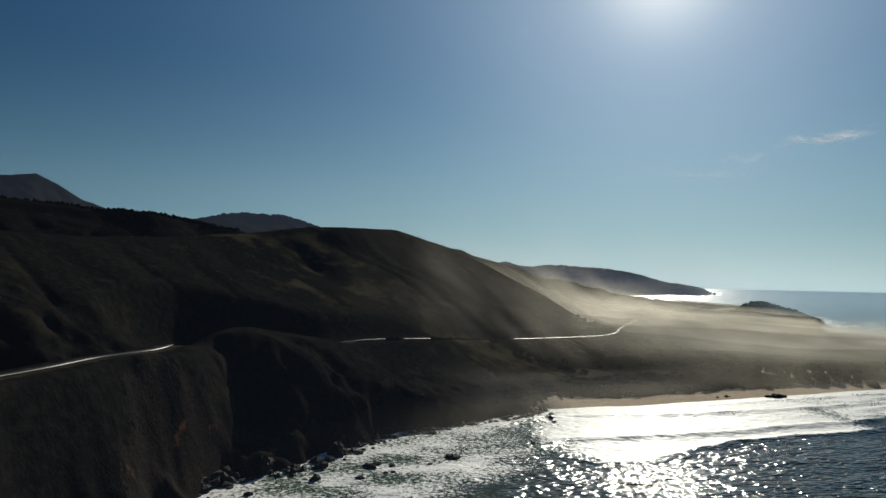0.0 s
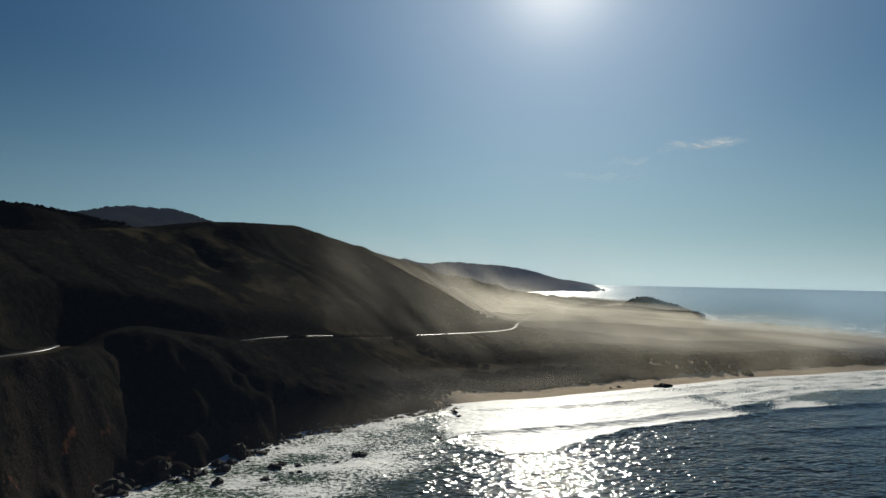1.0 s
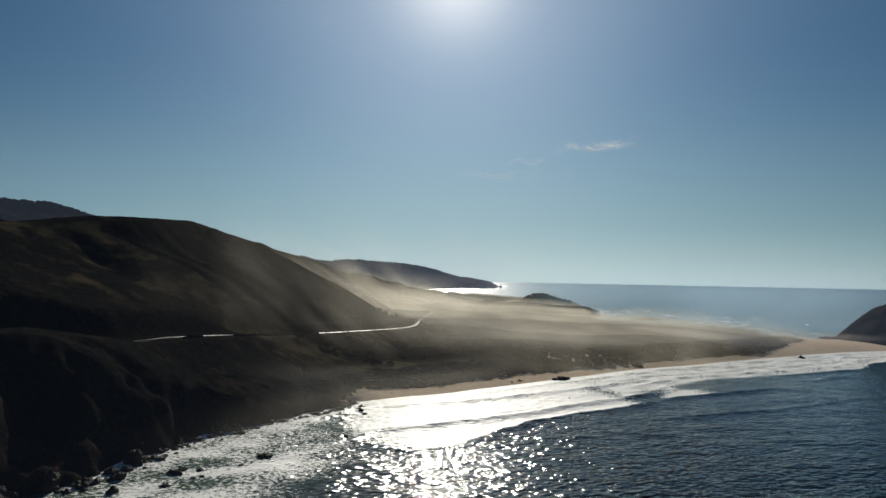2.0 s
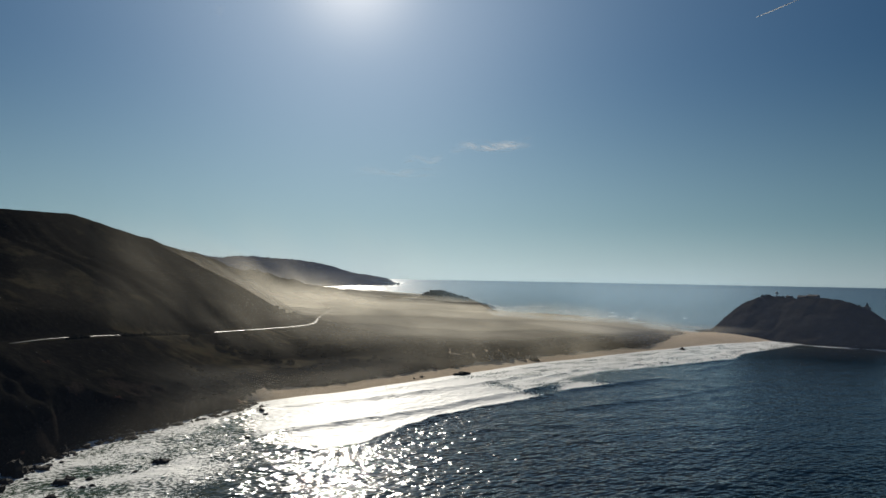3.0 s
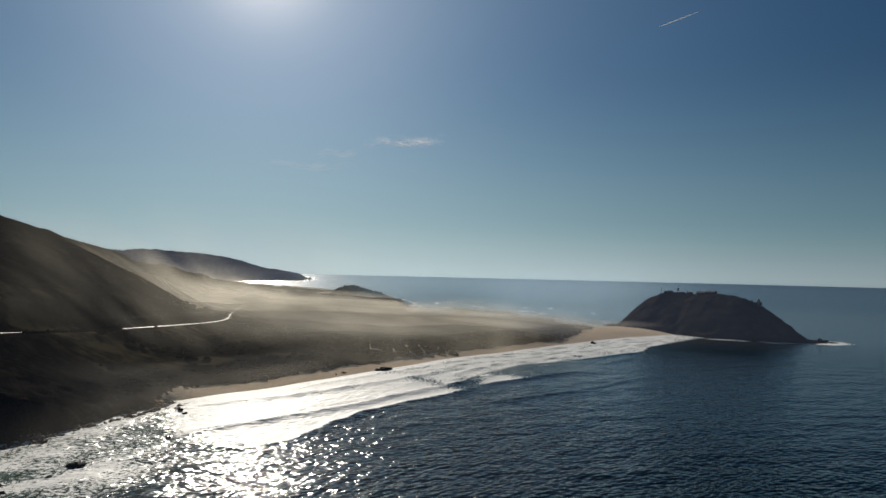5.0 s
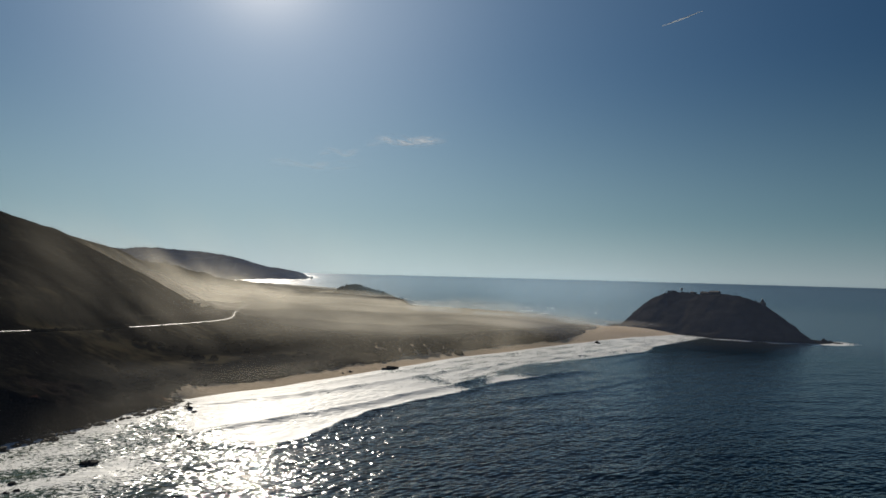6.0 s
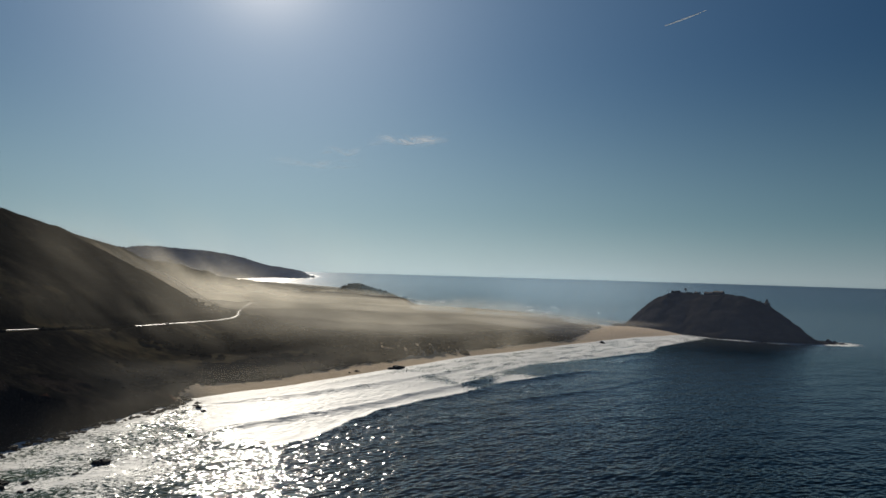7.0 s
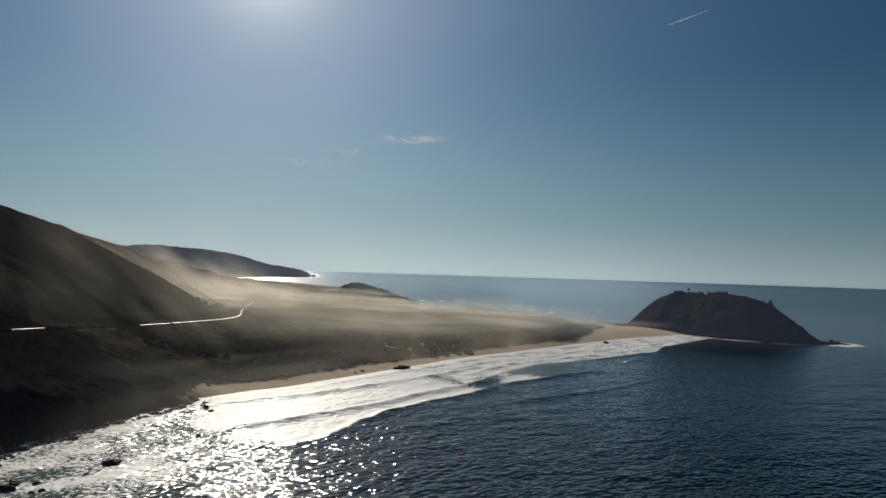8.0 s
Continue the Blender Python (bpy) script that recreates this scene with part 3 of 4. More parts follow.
px, py, ph, near = px[ok][:9000], py[ok][:9000], ph[ok][:9000], near[ok][:9000]
size = rng.uniform(1.2, 3.2, len(px)) * (1 + 0.8 * step(600, 1000, near)) * (1 + 0.8 * (rng.random(len(px)) > 0.9))
tagged(scatter("coastal_scrub", px, py, ph - 0.3, size, size * 0.75, LEAF), "dense dark green coastal scrub on the bluffs and shelf", "scrub", kind="stuff")


# boulders heaped along the foot of the cliffs
shore_line = smooth_chain([(-98, 330), (-116, 385), (-70, 436), (-33, 481), (2, 533), (29, 555), (65, 575), (105, 603), (140, 635)], 2)
pick = shore_line[rng.integers(0, len(shore_line), 330)]
bx, by = pick[:, 0] + rng.normal(3, 5, 330), pick[:, 1] + rng.normal(-3, 5, 330)
size = rng.uniform(0.7, 1.0, 330) * rng.choice([1.2, 1.8, 2.8, 4.2], 330, p=[0.4, 0.3, 0.2, 0.1])
tagged(scatter("shore_boulders", bx, by, np.full(330, -0.2), size, size * 0.8, ROCK, 1), "tumbled dark boulders along the foot of the cliffs", "boulders", kind="stuff")

# thickets on the seaward verge of the road
keep_off = ROAD_LINE[(ROAD_LINE[:, 1] > 640) & (ROAD_LINE[:, 1] < 925)]
keep_off = keep_off[((keep_off[:, 1] > 770) & (keep_off[:, 1] < 925)) | ((keep_off[:, 1] > 700) & (keep_off[:, 1] < 724)) | (keep_off[:, 1] < 655)]
pick = keep_off[rng.integers(0, len(keep_off), 260)]
vx, vy = pick[:, 0] + rng.uniform(6.5, 15, 260), pick[:, 1] - rng.uniform(3.5, 9, 260)
size = rng.uniform(1.8, 3.2, 260)
tagged(scatter("roadside_thicket", vx, vy, np.maximum(land_height(vx, vy)[0], pick[:, 2] - 1.0) - 0.6, size, size * 1.15, LEAF), "dark thickets of bushes along the seaward edge of the road", "bushes", kind="stuff")

# lobes of scrub with sand between them at the back of the beach
lx, ly, lz = [], [], []
for cx_, cy_, ra, rb in ((462, 822, 8, 13), (493, 822, 11, 11), (512, 803, 6, 8), (538, 818, 9, 11), (555, 803, 6, 7), (574, 796, 5, 5), (425, 806, 16, 12), (452, 858, 16, 14), (505, 858, 10, 12), (540, 860, 10, 12), (638, 858, 16, 10), (680, 862, 16, 9), (720, 872, 15, 8), (801, 894, 16, 9), (842, 901, 14, 8), (866, 888, 10, 7), (905, 908, 9, 6)):
    q, w = np.sqrt(rng.random(34)), rng.random(34) * 6.283
    lz.append(9 * (1 - q * q) * min(ra, 10) / 10)
    lx.append(cx_ + ra * q * np.cos(w))
    ly.append(cy_ + rb * q * np.sin(w))
lx, ly = np.concatenate(lx), np.concatenate(ly)
size = rng.uniform(2.0, 4.2, len(lx))
tagged(scatter("dune_scrub", lx, ly, land_height(lx, ly)[0] - 1.2 + np.concatenate(lz), size, size * 0.8, LEAF), "rounded lobes of dark scrub on the pale dunes", "scrub", kind="stuff")


# sandy chutes that run down between the lobes of the dunes
SAND = mottled("dry_pale_sand", (0.62, 0.51, 0.39), (0.52, 0.42, 0.32), 0.3, 0.95, 0.3, 0.2, gloss=0.0)


def sand_chute(run, wide):
    line = smooth_chain(run, 2)
    side = np.gradient(line, axis=0)
    side = np.stack([side[:, 1], -side[:, 0]], -1) / np.linalg.norm(side, axis=1)[:, None]
    n = len(line)
    grow = wide * (0.5 + 0.8 * np.linspace(0, 1, n) ** 2 + 0.7 * (vnoise(line[:, 0] / 5, line[:, 1] / 5, 8) - 0.5)) * step(0, 0.2, np.linspace(0, 1, n))
    rows = []
    for o, up in ((-1, 0.6), (-0.5, 2.4), (0, 2.7), (0.5, 2.4), (1, 0.6)):
        p = line + side * (o * grow)[:, None]
        rows.append(np.column_stack([p, land_height(p[:, 0], p[:, 1])[0] + up]))
    ob = link_mesh("sand_chute", np.concatenate(rows), grid_faces(5, n, False), SAND)
    return tagged(ob, "pale sandy chute between dark lobes of dune scrub", "sand", "sandy chutes in the dunes", kind="stuff")


for run, wide in ((((478, 862), (466, 848), (458, 832), (446, 812), (452, 796)), 2.6), (((484, 842), (476, 826), (476, 806), (470, 788)), 2.2), (((530, 860), (518, 840), (512, 822), (500, 806), (502, 786)), 3.0), (((534, 828), (528, 812), (524, 788)), 3.2), (((563, 818), (554, 804), (552, 788)), 2.6)):
    sand_chute(run, wide)


def tree_mesh(seed, tall, wide):
    """Trunk with limbs, and a crown of many clumps with gaps; returns two bmeshes."""
    rnd = random.Random(seed)
    trunk, crown = bmesh.new(), bmesh.new()

    def limb(a, b, r0, r1):
        a, b = Vector(a), Vector(b)
        m = Matrix.Translation((a + b) / 2) @ (b - a).to_track_quat("Z", "Y").to_matrix().to_4x4()
        bmesh.ops.create_cone(trunk, cap_ends=True, segments=6, radius1=r0, radius2=r1, depth=(b - a).length, matrix=m)

    limb((0, 0, -1), (0.2, 0.1, tall * 0.6), tall * 0.04, tall * 0.02)
    for k in range(6):
        a = k * 1.05 + rnd.random()
        z = tall * rnd.uniform(0.3, 0.6)
        tip = (math.cos(a) * wide * 0.6, math.sin(a) * wide * 0.6, z + tall * rnd.uniform(0.1, 0.3))
        limb((0.1, 0.05, z), tip, tall * 0.016, tall * 0.006)
    for k in range(70):
        a, q = rnd.random() * 6.28, rnd.random() ** 0.5
        z = rnd.uniform(0.32, 1.0)
        reach = wide * q * (1.15 - abs(z - 0.55) * 1.3)
        m = Matrix.Translation((math.cos(a) * reach, math.sin(a) * reach, tall * z)) @ Euler((rnd.random() * 3, rnd.random() * 3, 0)).to_matrix().to_4x4()
        s = wide * rnd.uniform(0.16, 0.30)
        bmesh.ops.create_icosphere(crown, subdivisions=1, radius=1, matrix=m @ Matrix.Diagonal((s, s * 0.8, s * 0.55, 1)))
    for v in crown.verts:
        v.co += noise.noise_vector(v.co * 1.7 + Vector((seed, 0, 0))) * wide * 0.10
    return trunk, crown


def make_tree(seed, tall, wide):
    base = new("tree")
    t, c = tree_mesh(seed, tall, wide)
    part("trunk", t, BARK, base)
    part("crown", c, LEAF, base)
    return base


TREES = [make_tree(3, 8.5, 5.0), make_tree(8, 6.5, 5.5)]
spots = [(197, 778), (203, 783), (284, 762), (290, 768), (210, 845), (152, 846), (160, 853), (168, 846), (214, 771), (120, 838), (278, 772), (700, 1180), (716, 1172), (655, 1015), (640, 1030)]
for tree_no, place in enumerate(spots):
    z = float(land_height(np.array([place[0]], float), np.array([place[1]], float))[0][0])
    src = TREES[tree_no % 2]
    m = pose(place[0], place[1], z - 0.3, 0, 0, 71 * tree_no)
    if tree_no < 2:
        src.matrix_basis = m
        ob = src
    else:
        ob = copy_thing(src, m)
    tagged(ob, "dark wind-bent coastal tree rising from the scrub" if tree_no % 2 == 0 else "low spreading dark tree among scrub near the road", "tree", "trees on the shelf")

# woods on the knoll, the far headland and the mountain crest
wx, wy = [], []
for chain, count, spread in (((1332, 2575), 60, 14), ((1387, 2540), 110, 22), ((1435, 2510), 60, 18), ((1490, 2460), 30, 16), ((1545, 2400), 14, 9)):
    wx += list(rng.normal(chain[0], spread, count)), 
    wy += list(rng.normal(chain[1], spread, count)),
wx, wy = np.concatenate(wx), np.concatenate(wy)
wh = land_height(wx, wy)[0]
tagged(scatter("knoll_woods", wx, wy, wh + 1, rng.uniform(4, 8, len(wx)), rng.uniform(4, 8, len(wx)), LEAF), "dark low woods on the rocky knoll", "woods", kind="stuff")
t = rng.random(260)
wx, wy = np.interp(t, (0, 0.3, 0.6, 1), (780, 1035, 1283, 1620)) + rng.normal(0, 10, 260), np.interp(t, (0, 0.3, 0.6, 1), (4532, 4482, 4417, 4305)) + rng.normal(0, 14, 260)
wh = land_height(wx, wy)[0]
tagged(scatter("headland_woods", wx, wy, wh, rng.uniform(4, 9, 260), rng.uniform(2, 9, 260) * (1 - 0.5 * t), LEAF), "dark woods along the far headland's crest", "woods", kind="stuff")
t = rng.random(420)
wx, wy = np.interp(t, (0, 0.3, 0.5, 0.75, 1), (-1000, -712, -605, -532, -408)) + rng.normal(0, 8, 420), np.interp(t, (0, 0.3, 0.5, 0.75, 1), (1650, 1762, 1748, 1772, 1795)) + rng.normal(0, 10, 420)
wh = land_height(wx, wy)[0]
tagged(scatter("ridge_woods", wx, wy, wh, rng.uniform(4, 8, 420), rng.uniform(2.5, 9, 420), LEAF), "dark woods along the mountain ridge", "woods", kind="stuff")

t = rng.random(420)
wx, wy = np.interp(t, (0, 0.25, 0.55, 0.8, 1), (-948, -759, -539, -408, -230)) + rng.normal(0, 12, 420), np.interp(t, (0, 0.25, 0.55, 0.8, 1), (3161, 3211, 3256, 3275, 3292)) + rng.normal(0, 14, 420)
tagged(scatter("mountain_woods", wx, wy, land_height(wx, wy)[0] - 1, rng.uniform(6, 12, 420), rng.uniform(3, 11, 420), LEAF), "dark woods along the far mountain's crest", "woods", kind="stuff")

# ---------------------------------------------------------------- mist
def mist_material(name, tint, share, low, high, turn=(0, 0, 0), stretch=(0.014, 0.014, 0.014)):
    """Thin lit vapour: share of the light comes through from behind, the rest off the front; low and high: how uneven it is;
    turn and stretch: which way its wisps are drawn out, and how many there are to a metre."""
    m, n, l, p = material(name)
    n.remove(p)
    clear, lit, through_ = n.new("ShaderNodeBsdfTransparent"), n.new("ShaderNodeBsdfDiffuse"), n.new("ShaderNodeBsdfTranslucent")
    both, blend = n.new("ShaderNodeMixShader"), n.new("ShaderNodeMixShader")
    for s in (lit, through_):
        s.inputs["Color"].default_value = (*tint, 1)
    both.inputs[0].default_value = share
    l.new(lit.outputs[0], both.inputs[1])
    l.new(through_.outputs[0], both.inputs[2])
    geo, spin, size = n.new("ShaderNodeNewGeometry"), n.new("ShaderNodeMapping"), n.new("ShaderNodeMapping")
    spin.inputs["Rotation"].default_value, size.inputs["Scale"].default_value = [radians(v) for v in turn], stretch
    l.new(geo.outputs["Position"], spin.inputs["Vector"])
    l.new(spin.outputs[0], size.inputs["Vector"])
    drift = node(n, "ShaderNodeTexNoise", Scale=1.0, Detail=3.0, Roughness=0.5)
    l.new(size.outputs[0], drift.inputs["Vector"])
    wisps = ramp(n, l, drift.outputs[0], 0.3, 0.7, low, high)
    l.new(math2(n, l, "MULTIPLY", attr(n, "veil"), wisps), blend.inputs[0])
    l.new(clear.outputs[0], blend.inputs[1])
    l.new(both.outputs[0], blend.inputs[2])
    l.new(blend.outputs[0], n["Material Output"].inputs["Surface"])
    return m


PALE_MIST = (0.93, 0.87, 0.74)
MIST = mist_material("sunlit_sea_mist", PALE_MIST, 0.75, 0.7, 1.2, stretch=(0.009, 0.004, 0.014))
LOW_MIST = mist_material("low_sunlit_mist", PALE_MIST, 0.35, 0.65, 1.2, stretch=(0.007, 0.0022, 0.007))
SLOPE_MIST = mist_material("drawn_out_hillside_mist", PALE_MIST, 0.75, 0.1, 1.7, (0, -38, 0), (0.0035, 0.004, 0.022))
# tints of the sheets that put the blue and teal of distant air over things
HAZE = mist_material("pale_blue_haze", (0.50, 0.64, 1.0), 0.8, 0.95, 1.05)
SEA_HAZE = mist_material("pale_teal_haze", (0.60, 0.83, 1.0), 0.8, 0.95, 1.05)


def mist_share(x, y):
    """How thick the mist lies over a place, 0 to 1, and the ground there."""
    base, _, _, _, d, _ = land_height(x, y, False)
    base = np.maximum(base, 0)
    gap, _ = to_chain(x, y, CRESTS[3][2])
    gap = np.where(x < 240, np.minimum(gap, to_chain(x, y, CRESTS[1][2])[0]), gap)
    rim = step(0, 60, d) * step(3400, 3000, y) * step(40, 200, x)
    thick = 0.85 * step(1150, 1600, y) * rim + step(740, 980, y) * step(230, 520, x) * rim
    thick = np.minimum(thick, 1) * (0.4 + 0.6 * step(60, 280, gap)) * step(15, 130, gap)
    thick = thick * (0.45 + 0.55 * step(1150, 760, x - 0.35 * np.maximum(y - 1300, 0))) * step(1260, 1100, x - 0.25 * np.maximum(y - 1400, 0))
    thick = thick * (1 - 0.8 * step(190, 90, np.hypot(x - 1410, y - 2515)))
    base = np.where(np.hypot(x - 1410, y - 2515) < 280, np.minimum(base, 15), base)
    return thick, base, d, gap


def vapour_sheet(name, x, y, z, rows, cols, veil, mat, label, category="mist", group="", least=0.001):
    """A thin sheet of vapour, left out where its share of veil is next to nothing."""
    faces = grid_faces(rows, cols, False)[:, ::-1]
    used, kept = np.unique(faces[(veil[faces] > least).any(1)], return_inverse=True)
    ob = link_mesh(name, np.stack([x, y, z], -1)[used], kept.reshape(-1, 4), mat)
    attribute(ob, "veil", veil[used])
    return tagged(ob, label, category, group, kind="stuff")


# one low sheet that lies on the shelf
gx, gy = np.meshgrid(np.arange(-430, 1560, 11.0), np.arange(190, 3400, 14.0), indexing="ij")
x, y = gx.ravel(), gy.ravel()
thick, base, d, gap = mist_share(x, y)
strand = 0.25 * step(-60, 15, d) * step(80, 25, d) * step(20, 130, x) * step(420, 260, x) * (y < 900)
dense = (0.64 * thick + 0.022 * step(-20, 160, x) * step(-10, 60, d)) * step(60, 150, gap) + 0.7 * strand
vapour_sheet("low_mist", x, y, base + 15 - 8 * step(1650, 2350, y), *gx.shape, dense, LOW_MIST, "thin sunlit mist lying low over the shelf and beach", least=0.004)

# drifting banks that stand one behind the other across the shelf: distance, height below the hill and out on the shelf, thickness
for k, (reach_, high, low_, share) in enumerate(((1000, 44, 40, 0.16), (1150, 60, 48, 0.20), (1340, 74, 52, 0.24), (1600, 90, 44, 0.28), (1950, 90, 36, 0.30), (2450, 90, 34, 0.34))):
    a, u = np.meshgrid(np.radians(np.arange(2, 60, 0.3)), np.linspace(0, 1, 18), indexing="ij")
    rr = reach_ * (1 + 0.10 * (fbm(a * 6 + 11 * k, a * 0 + k, 2, 120 + k) - 0.5))
    x, y = (rr * np.sin(a)).ravel(), (rr * np.cos(a)).ravel()
    thick, base, d, gap = mist_share(x, y)
    u, a = u.ravel(), a.ravel()
    tall = (low_ + (high - low_) * step(radians(24), radians(15), a)) * (0.8 + 0.4 * fbm(a * 12 + 5 * k, a * 0 + 3 * k, 2, 130 + k))
    w = np.clip(u + 0.35 * (fbm(a * 30, a * 0 + 7 * k, 3, 140 + k) - 0.5), 0, 1)
    dense = share * thick * step(0.0, 0.6, w) * step(1.0, 0.4, w) * step(1.0, 0.8, u) * step(0.0, 0.2, u) * (0.55 + 0.9 * fbm(a * 18 + 3 * k, u * 0.8, 3, 150 + k))
    if reach_ > 1500:
        dense = dense * step(radians(38), radians(30), a)
    vapour_sheet("mist_bank", x, y, base - 3 + u * tall, 194, 18, dense, MIST, "soft bank of sunlit mist drifting over the shelf", group="mist banks")

# mist pouring down the hollow behind the spur
line = smooth_chain(((70, 1285, 165), (110, 1290, 140), (170, 1305, 112), (240, 1335, 84), (320, 1385, 58), (420, 1440, 32), (560, 1490, 22), (700, 1530, 22)), 8)
t, u = np.meshgrid(np.linspace(0, 1, len(line)), np.linspace(0, 1, 20), indexing="ij")
x, y, z = (np.repeat(line[:, k], 20) for k in range(3))
t, u = t.ravel(), u.ravel()
dense = 0.55 * step(0.04, 0.34, t) * step(1.0, 0.6, t) * step(0.0, 0.14, u) * step(1.0, 0.2, u)
vapour_sheet("hollow_mist", x, y, z - 25 + u * 95, len(line), 20, dense, MIST, "bank of sunlit mist pouring down the hollow behind the spur", group="mist banks")

# bright mist at the foot of the far headland
a, u = np.meshgrid(np.radians(np.arange(6, 24, 0.4)), np.linspace(0, 1, 14), indexing="ij")
a, u = a.ravel(), u.ravel()
dense = 0.42 * step(radians(6), radians(10), a) * step(radians(23.5), radians(17), a) * step(1.0, 0.1, u) * step(0.0, 0.2, u)
vapour_sheet("headland_mist", 3360 * np.sin(a), 3360 * np.cos(a), 2 + u * 150, 45, 14, dense, MIST, "bright mist along the foot of the far headland", group="mist banks")

# thin veils that hang before the hillside, in streaks, and before the dunes
a, u = np.meshgrid(np.radians(np.arange(-10, 52, 0.4)), np.linspace(0, 1, 34) ** 1.4, indexing="ij")
a, u = a.ravel(), u.ravel()
r_ = np.interp(np.degrees(a), (-10, 0, 8, 22, 28, 32, 36, 41, 45, 48.5, 52), (690, 720, 790, 860, 850, 905, 990, 1090, 1205, 1320, 1420)) + 12 * np.sin(a * 40)
shelf_ = step(radians(19), radians(34), a)
x, y = r_ * np.sin(a), r_ * np.cos(a)
base, _, _, _, d, _ = land_height(x, y, False)
z = np.clip(base, 0, 60) - 2 + u * 210
dense = 0.075 * step(radians(-6), radians(10), a) * step(0, 0.22, u) * step(1.0, 0.25, u) * (1 - shelf_) * step(-10, 30, d)
vapour_sheet("hanging_mist", x, y, z, 155, 34, dense, SLOPE_MIST, "thin sunlit streaks of mist hanging before the hillside")
dense = 0.17 * shelf_ * step(0, 0.05, u) * step(0.42, 0.03, u) * step(radians(51), radians(41), a) * step(-10, 30, d)
vapour_sheet("shelf_mist", x * 0.96, y * 0.96, z, 155, 34, dense, MIST, "thin sunlit mist hanging before the dunes")


# spray that hangs over the surf along the foot of the cliffs
line = smooth_chain([(-60, 430), (-26, 474), (8, 524), (36, 548), (70, 566), (110, 592), (150, 622), (230, 645), (320, 672)], 6)
t, u = np.meshgrid(np.linspace(0, 1, len(line)), np.linspace(0, 1, 14), indexing="ij")
t, u = t.ravel(), u.ravel()
dense = 0.10 * step(0.0, 0.45, t) * step(1.0, 0.75, t) * step(1.0, 0.1, u) * (0.5 + fbm(t * 9, u * 0 + 2, 3, 160))
vapour_sheet("surf_spray", np.repeat(line[:, 0], 14) + 8, np.repeat(line[:, 1], 14) - 12, u * 36, len(line), 14, dense, MIST, "thin bright spray over the surf below the cliffs")


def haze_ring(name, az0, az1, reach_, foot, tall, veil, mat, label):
    """A faint tinted sheet on an arc, standing in for haze in the air; veil gives its thickness from the bearing and
    the share of its height.
    """
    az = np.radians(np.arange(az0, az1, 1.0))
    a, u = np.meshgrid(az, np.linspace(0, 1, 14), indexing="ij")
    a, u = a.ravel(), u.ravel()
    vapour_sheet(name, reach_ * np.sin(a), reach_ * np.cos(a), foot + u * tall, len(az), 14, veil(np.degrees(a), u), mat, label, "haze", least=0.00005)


# first ring stands close round the origin, added only to lift the darkest tones
haze_ring("dark_lift_veil", -75, 32, 112, 40, 135, lambda a, u: 0.006 * step(34, 12, a) * step(0.98, 0.72, u) * step(0.0, 0.1, u), HAZE, "faint near veil added to lift the darks of the cliffs")
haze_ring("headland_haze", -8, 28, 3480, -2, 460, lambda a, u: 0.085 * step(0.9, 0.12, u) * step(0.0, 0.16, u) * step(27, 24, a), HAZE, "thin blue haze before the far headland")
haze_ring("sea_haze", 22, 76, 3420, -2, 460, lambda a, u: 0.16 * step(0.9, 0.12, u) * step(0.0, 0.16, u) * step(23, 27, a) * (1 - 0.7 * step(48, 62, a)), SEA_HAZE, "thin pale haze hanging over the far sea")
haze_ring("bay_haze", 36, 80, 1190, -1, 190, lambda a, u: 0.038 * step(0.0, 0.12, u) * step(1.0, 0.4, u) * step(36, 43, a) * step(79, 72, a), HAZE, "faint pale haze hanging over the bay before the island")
# two sheets added to lighten the open sea
haze_ring("offing_haze", 36, 80, 1780, -2, 300, lambda a, u: 0.12 * step(0.0, 0.1, u) * step(0.5, 0.2, u) * step(37, 42, a) * step(57, 48, a), SEA_HAZE, "thin pale sheet of haze added to lighten the sea behind the island")
haze_ring("far_offing_haze", 26, 60, 2750, -2, 300, lambda a, u: 0.12 * step(0.0, 0.1, u) * step(0.7, 0.2, u) * step(26, 31, a) * step(58, 48, a), SEA_HAZE, "thin pale sheet of haze added to lighten the sea beyond the knoll")
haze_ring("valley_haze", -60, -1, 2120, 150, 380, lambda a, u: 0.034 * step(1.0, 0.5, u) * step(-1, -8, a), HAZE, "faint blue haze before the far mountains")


# ---------------------------------------------------------------- high cloud
def cloud_material():
    m, n, l, p = material("thin_high_cloud")
    n.remove(p)
    clear, lit, blend = n.new("ShaderNodeBsdfTransparent"), n.new("ShaderNodeBsdfTranslucent"), n.new("ShaderNodeMixShader")
    lit.inputs["Color"].default_value = (0.95, 0.95, 0.95, 1)
    wisps = ramp(n, l, noise_at(n, l, 0.008, 4, 0.5), 0.36, 0.76, 0.0, 1.0)
    l.new(math2(n, l, "MULTIPLY", attr(n, "veil"), wisps), blend.inputs[0])
    l.new(clear.outputs[0], blend.inputs[1])
    l.new(lit.outputs[0], blend.inputs[2])
    l.new(blend.outputs[0], n["Material Output"].inputs["Surface"])
    return m


CLOUD = cloud_material()


